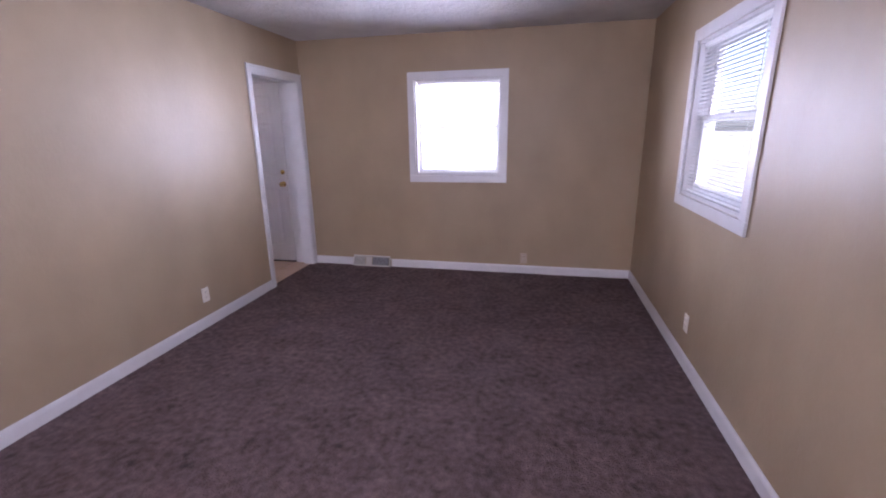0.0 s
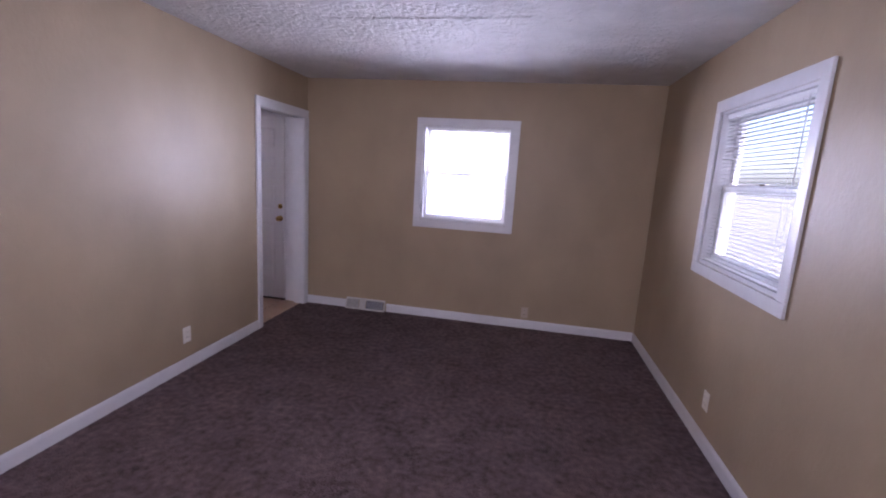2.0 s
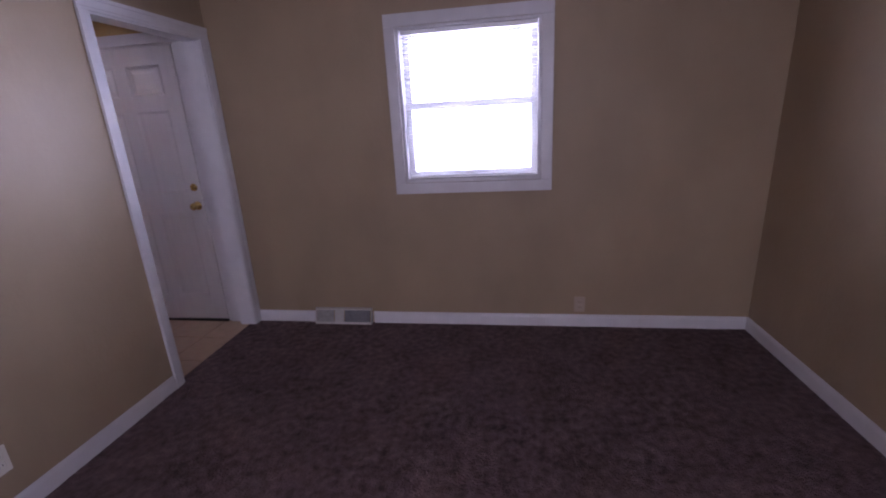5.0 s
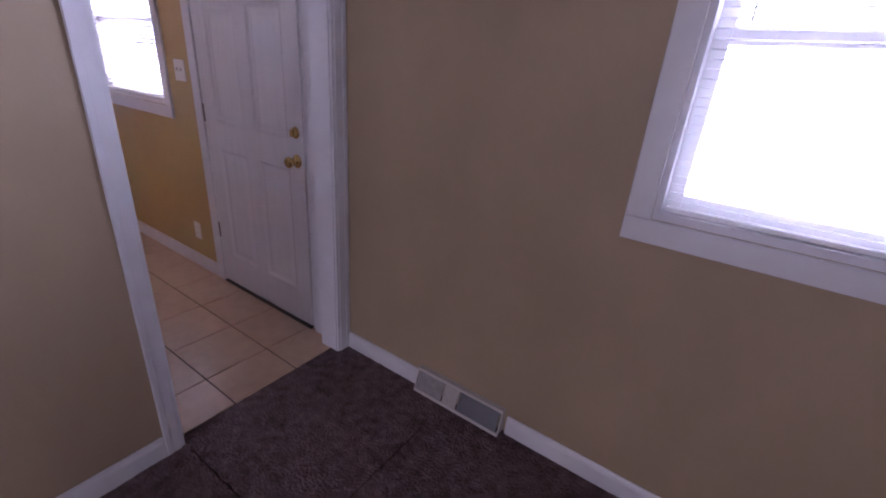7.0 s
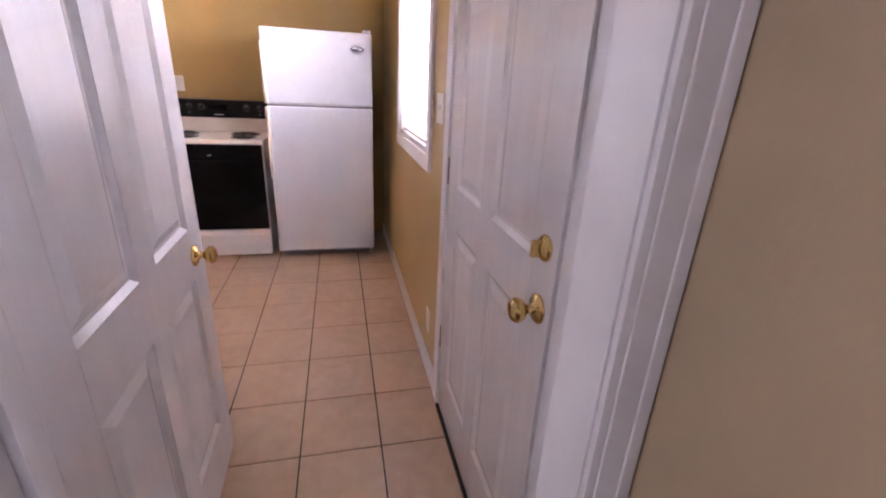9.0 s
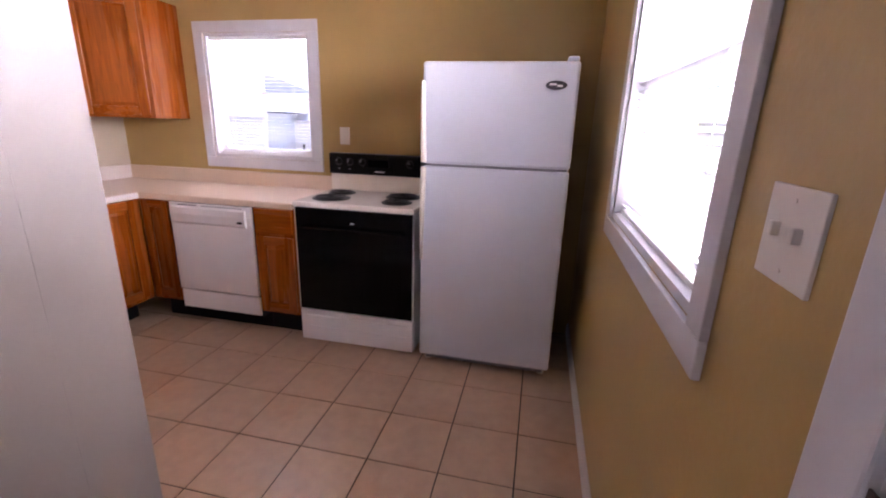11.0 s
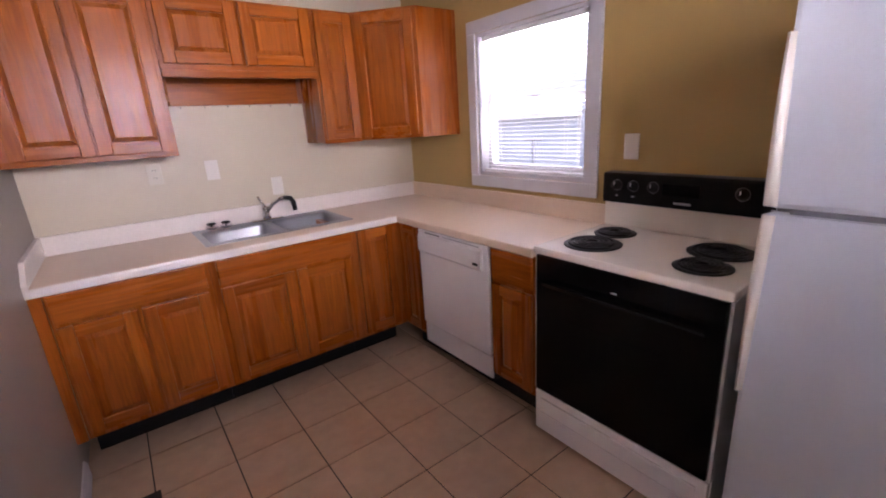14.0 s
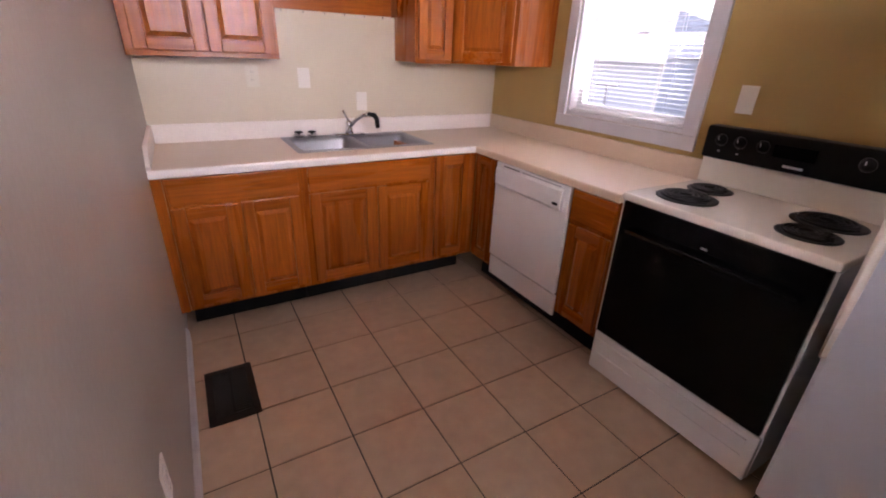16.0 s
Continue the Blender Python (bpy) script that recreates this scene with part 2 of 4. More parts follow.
def part(name, bm, mat, parent, label="", smooth=False):
    """One mesh, in world places, under a thing or a part."""
    ob = new(name, mesh_of(name, bm, mat, smooth))
    ob.parent = parent
    if parent.data is None:
        ob.matrix_parent_inverse = Matrix.Translation(-parent.location)
    return tagged(ob, label)


def piece(name, data, parent, at):
    """A piece of a thing or a part, on a mesh that alike pieces share."""
    ob = new(name, data)
    ob.parent = parent
    if parent.data is None:
        ob.matrix_parent_inverse = Matrix.Translation(-parent.location)
    ob.location = at
    return ob


def structure(name, bm, mat, label, category):
    return tagged(new(name, mesh_of(name, bm, mat)), label, category, kind="structure")


def slab_of(cells, place, push):
    """One solid sheet out of rectangular cells (a0, a1, b0, b1) that share their edges, thickened by push."""
    bm = bmesh.new()
    us = sorted({round(c, 6) for cell in cells for c in cell[:2]})
    vs = sorted({round(c, 6) for cell in cells for c in cell[2:]})
    verts = {}

    def vert(u, v):
        if (u, v) not in verts:
            verts[(u, v)] = bm.verts.new(place(u, v))
        return verts[(u, v)]

    for u0, u1 in zip(us, us[1:]):
        for v0, v1 in zip(vs, vs[1:]):
            um, vm = (u0 + u1) / 2, (v0 + v1) / 2
            if any(a0 < um < a1 and b0 < vm < b1 for a0, a1, b0, b1 in cells):
                bm.faces.new((vert(u0, v0), vert(u1, v0), vert(u1, v1), vert(u0, v1)))
    base = bm.faces[:]
    res = bmesh.ops.extrude_face_region(bm, geom=base, use_keep_orig=True)
    bmesh.ops.translate(bm, vec=push, verts=[g for g in res["geom"] if isinstance(g, bmesh.types.BMVert)])
    bmesh.ops.recalc_face_normals(bm, faces=bm.faces[:])
    return bm


def wall_boxes(axis, face0, face1, a0, a1, top, holes, bottom=0.0):
    """A wall along x or y between two faces, with upright rectangular holes (a0, a1, z0, z1)."""
    cells, at = [], a0
    for h0, h1, z0, z1 in sorted(holes):
        cells.append((at, h0, bottom, top))
        if z0 > bottom:
            cells.append((h0, h1, bottom, z0))
        cells.append((h0, h1, z1, top))
        at = h1
    cells.append((at, a1, bottom, top))
    if axis == "x":
        return slab_of(cells, lambda u, v: (u, face0, v), (0, face1 - face0, 0))
    return slab_of(cells, lambda u, v: (face0, u, v), (face1 - face0, 0, 0))


# ---- the shell ----
TOP = 2.45
E, W, S = 3.533, -3.668, -3.59          # east wall of the front room, west and south walls of the kitchen
N = -0.075                              # north wall of the front room
NK = -0.095                            # north wall of the kitchen
KE = -1.345                            # east wall of the kitchen
CY = -1.068                            # closet wall behind the open door
PX = -0.012                            # front room face of the partition
W1 = (1.274, 2.168, 1.050, 2.018)      # openings: from, to, sill, head
W2 = (-2.303, -1.347, 1.062, 2.035)
# south opening, out of view, added to let fill light in
W3_ADDED = (0.95, 2.55, 0.95, 2.018)
KN = (-2.545, -1.576, 1.068, 2.03)
KW = (-2.784, -1.972, 1.110, 1.962)
BD = (-1.144, -0.236, 0.0, 2.045)

structure("wall_north", wall_boxes("x", N, 0.15, -0.06, E + 0.15, TOP, [W1]), TAN, "tan painted wall with a sash window", "wall")
structure("wall_east", wall_boxes("y", E, E + 0.15, BACK, N, TOP, [W2]), TAN, "tan painted wall with roller texture and a window", "wall")
structure("wall_south", wall_boxes("x", BACK - 0.15, BACK, -0.12, E + 0.15, TOP, [W3_ADDED]), TAN, "plain tan painted wall with an added, unseen window", "wall")
structure("wall_partition", wall_boxes("y", -0.06, PX, BACK, N - 0.001, TOP, [(-0.950, -0.142, 0.0, 2.048)]), TAN,
          "tan painted partition with a doorway to the kitchen", "wall")
structure("wall_partition_kitchen", wall_boxes("y", -0.12, -0.0605, CY + 0.0005, NK - 0.0005, TOP, [(-0.950, -0.142, 0.0, 2.048)]), OCHRE,
          "ochre painted kitchen side of the partition", "wall")
structure("wall_kitchen_north", wall_boxes("x", NK, 0.149, W - 0.15, -0.0605, TOP, [KN, BD]), OCHRE,
          "ochre painted kitchen wall with a window and back door", "wall")
structure("wall_kitchen_west", wall_boxes("y", W - 0.15, W, S, NK - 0.001, TOP, [KW]), OCHRE, "ochre painted kitchen wall with a window", "wall")
structure("wall_kitchen_south", block(W - 0.15, KE, S - 0.15, S, 0, TOP), CREAM, "kitchen wall behind the sink, window glare put into its cream tone", "wall")
structure("wall_kitchen_east", block(KE, KE + 0.12, S - 0.15, CY, 0, TOP), BEIGE, "kitchen wall at the end of the cabinets, shade put into its beige tone", "wall")
structure("wall_closet", block(KE + 0.1205, -0.0605, CY - 0.11, CY, 0, TOP), BEIGE, "wall behind the open door, shade put into its beige tone", "wall")
structure("ceiling", block(-0.06, E + 0.15, BACK - 0.15, 0.15, TOP + 0.002, TOP + 0.12), CEIL, "off-white stomped texture ceiling", "ceiling")
structure("ceiling_kitchen", block(W - 0.15, -0.061, S - 0.15, 0.15, TOP + 0.002, TOP + 0.12), KCEIL, "unseen textured kitchen ceiling, whitened to bounce light", "ceiling")

# a joint of the ceiling boards that shows through the texture
bm = bmesh.new()
rows = []
for i in range(61):
    f = i / 60
    x, y = 1.02 + 1.36 * f, -1.785 + 0.010 * noise.noise(Vector((i * 0.21, 0, 5)))
    wide = 0.026 + 0.020 * noise.noise(Vector((i * 0.5, 2, 0)))
    low = 0.0050 * math.sin(math.pi * f) ** 0.5 * (0.7 + 0.5 * noise.noise(Vector((i * 0.9, 4, 0))))
    rows.append([bm.verts.new(p) for p in ((x, y - wide, TOP + 0.0015), (x, y - wide * 0.3, TOP - 0.001 - low), (x, y + wide * 0.4, TOP - 0.001 - low), (x, y + wide, TOP + 0.0015))])
for a, b in zip(rows, rows[1:]):
    for k in range(3):
        bm.faces.new((a[k], a[k + 1], b[k + 1], b[k]))
    bm.faces.new((a[3], a[0], b[0], b[3]))
bmesh.ops.recalc_face_normals(bm, faces=bm.faces[:])
structure("ceiling_seam", bm, CEIL, "raised board joint in the textured ceiling", "ceiling")

# carpet: a sheet with a slightly uneven pile
bm = bmesh.new()
nx, ny = 150, 250
grid = [[bm.verts.new((-0.055 + (E + 0.055) * i / nx, BACK + (N - BACK) * j / ny,
                       0.006 * noise.noise(Vector((i * 0.8, j * 0.8, 0))) + 0.003 * noise.noise(Vector((i * 0.17, j * 0.17, 7)))))
         for j in range(ny + 1)] for i in range(nx + 1)]
for i in range(nx):
    for j in range(ny):
        bm.faces.new((grid[i][j], grid[i + 1][j], grid[i + 1][j + 1], grid[i][j + 1]))
carpet = structure("carpet", bm, CARPET, "mottled brown cut-pile carpet, trodden flat in places", "carpet")
structure("floor", block(-0.055, E + 0.15, BACK - 0.15, 0.15, -0.15, -0.012), SUBFLOOR, "subfloor under the carpet", "floor")
for k, cell in enumerate((((0.05, 0.665), (-0.938, -0.926)), ((0.650, 0.662), (-0.926, -0.27)))):
    (xa, xb), (ya, yb) = cell
    bm = bmesh.new()
    n = 40
    rows = []
    for i in range(n + 1):
        f = i / n
        wob = 0.006 * noise.noise(Vector((i * 0.35, k * 9, 3)))
        if k == 0:
            rows.append([bm.verts.new((xa + (xb - xa) * f, y + wob, 0.0055)) for y in (ya + (yb - ya) * 0.25, yb - (yb - ya) * 0.25)])
        else:
            rows.append([bm.verts.new((x + wob, ya + (yb - ya) * f, 0.0055)) for x in (xa + (xb - xa) * 0.3, xb - (xb - xa) * 0.3)])
    for a, b in zip(rows, rows[1:]):
        bm.faces.new((a[0], b[0], b[1], a[1]))
    bmesh.ops.solidify(bm, geom=bm.faces[:], thickness=0.004)
    structure("carpet_crease", bm, CREASE, "dark pressed line in the carpet by the doorway", "carpet")
floor_kitchen = structure("floor_kitchen", block(W - 0.15, -0.056, S - 0.15, 0.149, -0.15, -0.004), GROUT, "beige ceramic tile floor with dark grout", "floor")

# baseboards


def baseboard(axis, face, out, a0, a1, group_label="white painted baseboard"):
    """Profile: a flat board with a rounded top."""
    h, d = 0.088, 0.014
    prof = [(0, 0.0), (d, 0.0), (d, h - 0.022), (d * 0.75, h - 0.010), (d * 0.35, h), (0, h)]
    bm = bmesh.new()
    rows = []
    for a in (a0, a1):
        row = []
        for o, z in prof:
            o = face + out * (o + 0.0005)
            row.append(bm.verts.new((a, o, z) if axis == "x" else (o, a, z)))
        rows.append(row)
    k = len(prof)
    for i in range(k):
        bm.faces.new((rows[0][i], rows[0][(i + 1) % k], rows[1][(i + 1) % k], rows[1][i]))
    bm.faces.new(rows[0])
    bm.faces.new(rows[1][::-1])
    bmesh.ops.recalc_face_normals(bm, faces=bm.faces[:])
    return structure("baseboard", bm, TRIM, group_label, "baseboard")


baseboard("x", N, -1, PX + 0.02, 0.49)
baseboard("x", N, -1, 0.945, E - 0.0145)
baseboard("y", E, -1, BACK, N - 0.0005)
baseboard("y", PX, 1, BACK, -0.998)
baseboard("x", BACK, 1, PX + 0.015, E - 0.015)
baseboard("x", NK, -1, W + 0.001, -1.222)
baseboard("y", KE, -1, -2.93, CY)
baseboard("x", CY, 1, KE - 0.0145, -0.135)


def casing(name, axis, face, out, a0, a1, z0, z1, w=0.072, sill=True, sides=(1, 1)):
    """Flat trim round an opening, four boards (or three round a door), each with an eased edge."""
    d = 0.016

    def board(p, q, u, v):
        bm = bmesh.new()
        lo, hi = face + out * 0.0008, face + out * (0.0008 + d)
        if axis == "x":
            box(bm, p, q, lo, hi, u, v, 0.004)
        else:
            box(bm, lo, hi, p, q, u, v, 0.004)
        return bm

    if sides[0]:
        part("side_casing", board(a0 - w, a0, z0, z1), TRIM, name)
    if sides[1]:
        part("side_casing", board(a1, a1 + w, z0, z1), TRIM, name)
    part("head_casing", board(a0 - w * sides[0], a1 + w * sides[1], z1 + 0.0005, z1 + w), TRIM, name)
    if sill:
        part("bottom_casing", board(a0 - w, a1 + w, z0 - w, z0 - 0.0005), TRIM, name)


def window(n, axis, face, out, hole, label):
    """A double-hung window: casing, jamb, two sashes with their panes, a lock."""
    a0, a1, z0, z1 = hole
    mid = (a0 + a1) / 2
    at = (mid, face, z0) if axis == "x" else (face, mid, z0)
    win = thing("window_%d" % n, at, label, "window", kind="structure")
    casing(win, axis, face, out, a0, a1, z0, z1)

    def b(p, q, d0, d1, u, v, bevel=0.0):
        """d0, d1: depth into the wall from its face."""
        y0, y1 = face - out * d0, face - out * d1
        return block(p, q, y0, y1, u, v, bevel) if axis == "x" else block(y0, y1, p, q, u, v, bevel)

    j = 0.018
    bm = b(a0 + 0.0005, a0 + j, 0.0, 0.15, z0, z1)
    part("jamb", bm, TRIM, win)
    part("jamb", b(a1 - j, a1 - 0.0005, 0.0, 0.15, z0, z1), TRIM, win)
    part("head_jamb", b(a0 + j, a1 - j, 0.0, 0.15, z1 - j, z1 - 0.0005), TRIM, win)
    part("sill", b(a0 + j, a1 - j, 0.0, 0.17, z0 + 0.0005, z0 + j + 0.006), TRIM, win)
    meet = z0 + (z1 - z0) * 0.51
    r = 0.042
    for nm, d0, d1, lo, hi in (("lower_sash", 0.062, 0.092, z0 + j + 0.006, meet + 0.02), ("upper_sash", 0.096, 0.126, meet - 0.02, z1 - j)):
        bm = bmesh.new()
        p, q = a0 + j, a1 - j
        y0, y1 = face - out * d0, face - out * d1
        for (s, t, u, v) in ((p, p + r, lo, hi), (q - r, q, lo, hi), (p + r, q - r, lo, lo + r * 1.15), (p + r, q - r, hi - r, hi)):
            if axis == "x":
                box(bm, s, t, y0, y1, u, v, 0.003)
            else:
                box(bm, y0, y1, s, t, u, v, 0.003)
        sash = part(nm, bm, VINYL, win)
        dm = (d0 + d1) / 2
        pane = part("pane", b(p + r - 0.004, q - r + 0.004, dm - 0.002, dm + 0.002, lo + r, hi - r + 0.003), GLASS, sash)
        pane.visible_shadow = False
        if nm == "lower_sash":
            part("sash_lock", b(mid - 0.03, mid + 0.03, 0.068, 0.088, hi + 0.0005, hi + 0.014, 0.003), CHROME, sash)
    return win


def blind(axis, face, out, hole, bottom, tilt, label):
    """A mini-blind: head rail, slats, bottom rail, ladder cords, wand."""
    a0, a1, z0, z1 = hole
    p, q = a0 + 0.026, a1 - 0.026
    mid = (p + q) / 2
    d = 0.034
    at = (mid, face - out * d, z1 - 0.05) if axis == "x" else (face - out * d, mid, z1 - 0.05)
    th = thing("window_blind", at, label, "blind", "window blinds")

    def b(s, t, e0, e1, u, v, bevel=0.0):
        y0, y1 = face - out * e0, face - out * e1
        return block(s, t, y0, y1, u, v, bevel) if axis == "x" else block(y0, y1, s, t, u, v, bevel)

    part("head_rail", b(p, q, d - 0.013, d + 0.013, z1 - 0.046, z1 - 0.0195, 0.002), VINYL, th)
    part("bottom_rail", b(p, q, d - 0.012, d + 0.012, bottom, bottom + 0.014, 0.003), VINYL, th)
    # one curved slat, shared by all of this blind
    bm = bmesh.new()
    rows = []
    for s in (p - mid, q - mid):
        row = []
        for k in range(4):
            u = (k / 3 - 0.5) * 0.0245
            h = 0.0012 * (1 - (2 * u / 0.0245) ** 2) + u * math.tan(tilt)
            row.append(bm.verts.new((s, out * u, h) if axis == "x" else (out * u, s, h)))
        rows.append(row)
    for k in range(3):
        bm.faces.new((rows[0][k], rows[0][k + 1], rows[1][k + 1], rows[1][k]))
    bmesh.ops.solidify(bm, geom=bm.faces[:], thickness=0.0006)
    data = mesh_of("slat", bm, SLAT)
    z, k = z1 - 0.062, 0
    while z > bottom + 0.022:
        piece("slat", data, th, (mid, face - out * d, z) if axis == "x" else (face - out * d, mid, z))
        z -= 0.0235
        k += 1
    for s in (p + 0.13, q - 0.13):
        bm = bmesh.new()
        for e in (d - 0.0135, d + 0.0135):
            y = face - out * e
            tube(bm, [(s, y, bottom + 0.01), (s, y, z1 - 0.04)] if axis == "x" else [(y, s, bottom + 0.01), (y, s, z1 - 0.04)], 0.0009, 5)
        part("ladder_cord", bm, CORD, th)
    y = face - out * (d - 0.020)
    s = p + 0.07
    part("tilt_wand", tube(bmesh.new(), [(s, y, z1 - 0.45), (s, y, z1 - 0.04)] if axis == "x" else [(y, s, z1 - 0.45), (y, s, z1 - 0.04)], 0.0035, 6), VINYL, th)
    return th


window(1, "x", N, -1, W1, "white double-hung window with flat casing")
window(2, "y", E, -1, W2, "white double-hung window with flat casing")
# unseen window added in the back wall for the fill light
window(5, "x", BACK, 1, W3_ADDED, "white double-hung window with flat casing")
window(3, "x", NK, -1, KN, "white double-hung kitchen window with flat casing")
window(4, "y", W, 1, KW, "white double-hung kitchen window over the counter")
blind("x", N, -1, W1, W1[2] + 0.026, 0.10, "white mini-blind lowered with slats open")
blind("y", E, -1, W2, W2[2] + 0.026, 0.10, "white mini-blind lowered with slats open")
blind("x", NK, -1, KN, KN[2] + 0.026, 0.42, "white mini-blind lowered with slats open")
blind("y", W, 1, KW, KW[2] + 0.026, 0.0, "white mini-blind lowered with slats open")

# ---- the doorway and the doors ----
doorway = thing("door_1", (-0.04, -0.50, 0), "white cased doorway between carpet and tile", "doorway", kind="structure")
part("jamb", block(-0.125, PX, -0.9495, -0.932, 0.0, 2.03, 0.002), TRIM, doorway)
part("jamb", block(-0.125, PX, -0.160, -0.1425, 0.0, 2.03, 0.002), TRIM, doorway)
part("head_jamb", block(-0.125, PX, -0.9495, -0.1430, 2.0305, 2.0475, 0.002), TRIM, doorway)
part("door_stop", block(-0.085, -0.05, -0.9318, -0.921, 0.0, 2.02, 0.002), TRIM, doorway)


def moulded(bm, axis, face, out, a, b, c0, c1, width_dir):
    """An upright trim board with a stepped profile, thicker at its outer edge."""
    w = abs(b - a)
    for f0, f1, d in ((0.0, 0.22, 0.0125), (0.22, 0.72, 0.0150), (0.72, 1.0, 0.0175)):
        p, q = a + (b - a) * f0, a + (b - a) * f1
        box(bm, face + out * 0.0008, face + out * d, p, q, c0, c1, 0.002)
    return bm


part("side_casing", moulded(bmesh.new(), "y", PX, 1, -0.933, -0.996, 0.0, 2.04, 1), TRIM, doorway)
part("side_casing", moulded(bmesh.new(), "y", PX, 1, -0.156, N - 0.004, 0.0, 2.04, 1), TRIM, doorway)
bm = bmesh.new()
for f0, f1, d in ((0.0, 0.22, 0.0125), (0.22, 0.72, 0.0150), (0.72, 1.0, 0.0175)):
    box(bm, PX + 0.0008, PX + d, -0.996, N - 0.004, 2.0405 + 0.072 * f0, 2.0405 + 0.072 * f1, 0.002)
part("head_casing", bm, TRIM, doorway)


def six_panel(root, w, h, th, m, mat, deep=0.010, lock=(0.87, 1.02)):
    """A six-panel door leaf, its hinge side at x = 0 of m, upright in z, its middle plane at y = 0."""
    st, mull = 0.115, 0.10
    pw = (w - 2 * st - mull) / 2
    rails = [(0, 0.20), lock, (1.60, 1.70), (h - 0.115, h)]
    bm = bmesh.new()
    box(bm, 0, st, -th / 2, th / 2, 0, h, 0.0025, m)
    box(bm, w - st, w, -th / 2, th / 2, 0, h, 0.0025, m)
    for z0, z1 in rails:
        box(bm, st, w - st, -th / 2, th / 2, z0, z1, 0.0, m)
    for (a, b), (c, d) in zip(rails, rails[1:]):
        box(bm, st + pw, st + pw + mull, -th / 2, th / 2, b, c, 0.0, m)
    leaf = part("leaf", bm, mat, root)
    for (a, b), (c, d) in zip(rails, rails[1:]):
        for x in (st, st + pw + mull):
            bm = bmesh.new()
            sl = 0.026
            for side in (-1, 1):
                f = side * (th / 2 - 0.0008)
                back, field = side * (th / 2 - deep), side * (th / 2 - 0.003)
                loops = []
                for ins, y in ((0.0, f), (0.014, back), (0.024, back), (0.024 + sl, field)):
                    loops.append([bm.verts.new(m @ Vector(p)) for p in
                                  ((x + ins, y, b + ins), (x + pw - ins, y, b + ins), (x + pw - ins, y, c - ins), (x + ins, y, c - ins))])
                for l0, l1 in zip(loops, loops[1:]):
                    for k in range(4):
                        bm.faces.new((l0[k], l0[(k + 1) % 4], l1[(k + 1) % 4], l1[k]))
                bm.faces.new(loops[-1])
            bmesh.ops.recalc_face_normals(bm, faces=bm.faces[:])
            part("panel", bm, mat, leaf)
    return leaf


def knob(parent, m, name="door_knob", r=0.027):
    """A turned knob with its rose; z of m points out of the door."""
    prof = [(0.033, 0.0), (0.033, 0.003), (0.028, 0.008), (0.013, 0.012), (0.010, 0.024), (0.013, 0.030), (0.023, 0.036),
            (r, 0.045), (r, 0.052), (0.021, 0.060), (0.008, 0.064)]
    return part(name, lathe(bmesh.new(), m, prof), BRASS, parent, "polished brass knob", True)


# back door, shut
back = thing("back_door", (-0.68, NK, 0), "white six-panel back door, shut, with brass hardware", "door")
mb = Matrix.Translation((-1.128, NK + 0.012, 0.018))
leaf = six_panel(back, 0.858, 2.015, 0.042, mb, DOORW, 0.008)
knob(leaf, Matrix.Translation((-0.320, NK - 0.0092, 0.940)) @ Matrix.Rotation(radians(90), 4, "X"))
part("deadbolt", lathe(bmesh.new(), Matrix.Translation((-0.320, NK - 0.0092, 1.076)) @ Matrix.Rotation(radians(90), 4, "X"),
                       [(0.028, 0), (0.028, 0.004), (0.023, 0.010), (0.012, 0.014), (0.010, 0.016)]), BRASS, leaf, "brass deadbolt rose", True)
part("thumb_turn", block(-0.325, -0.315, NK - 0.042, NK - 0.020, 1.058, 1.094, 0.003), BRASS, leaf, "brass thumb turn")
for z in (0.315, 1.027, 1.74):
    part("hinge", block(-1.1425, -1.126, NK - 0.013, NK - 0.0105, z, z + 0.10, 0.001), HINGE, leaf, "dull metal hinge")
bframe = thing("door_2", (-0.68, NK, 0), "white frame and casing round the back door", "door frame", kind="structure")
part("jamb", block(-1.1435, -1.132, NK - 0.004, 0.14, 0, 2.036), TRIM, bframe)
part("jamb", block(-0.267, -0.2365, NK - 0.002, 0.14, 0, 2.036, 0.002), TRIM, bframe)
part("head_jamb", block(-1.1435, -0.2365, NK - 0.004, 0.14, 2.0365, 2.0445), TRIM, bframe)
part("side_casing", block(-1.218, -1.144, NK - 0.017, NK - 0.0008, 0, 2.045, 0.004), TRIM, bframe)
part("side_casing", block(-0.236, -0.1255, NK - 0.017, NK - 0.0008, 0, 2.045, 0.004), TRIM, bframe)
part("head_casing", block(-1.218, -0.125, NK - 0.017, NK - 0.0008, 2.0455, 2.118, 0.004), TRIM, bframe)
part("threshold", block(-1.132, -0.2675, NK - 0.02, 0.14, -0.003, 0.014, 0.003), VENTD, bframe, "dark metal threshold")
part("outer_panel", block(-1.132, -0.2675, 0.135, 0.14, 0.0145, 2.036), DOORW, bframe)

# inner door, standing open against the closet wall
inner = thing("interior_door", (-0.14, -0.91, 0), "white six-panel wooden door standing open, brass knobs", "door")
INNER = Matrix.Translation((-0.185, -0.944, 0.016)) @ Matrix.Rotation(radians(180 + 1.4), 4, "Z")
leaf = six_panel(inner, 0.86, 2.01, 0.035, INNER, DOORW, 0.012, (0.765, 0.92))
knob(leaf, INNER @ Matrix.Translation((0.765, -0.0175, 0.832)) @ Matrix.Rotation(radians(90), 4, "X"))
knob(leaf, INNER @ Matrix.Translation((0.765, 0.0175, 0.832)) @ Matrix.Rotation(radians(-90), 4, "X"))
part("hinge_stile", block(-0.049, -0.0003, -0.0175, 0.0175, 0.0, 2.01, 0.001, INNER), DOORW, leaf)
part("latch_plate", block(0.8602, 0.8615, -0.012, 0.012, 0.802, 0.862, 0.0, INNER), BRASS, leaf, "brass latch plate")
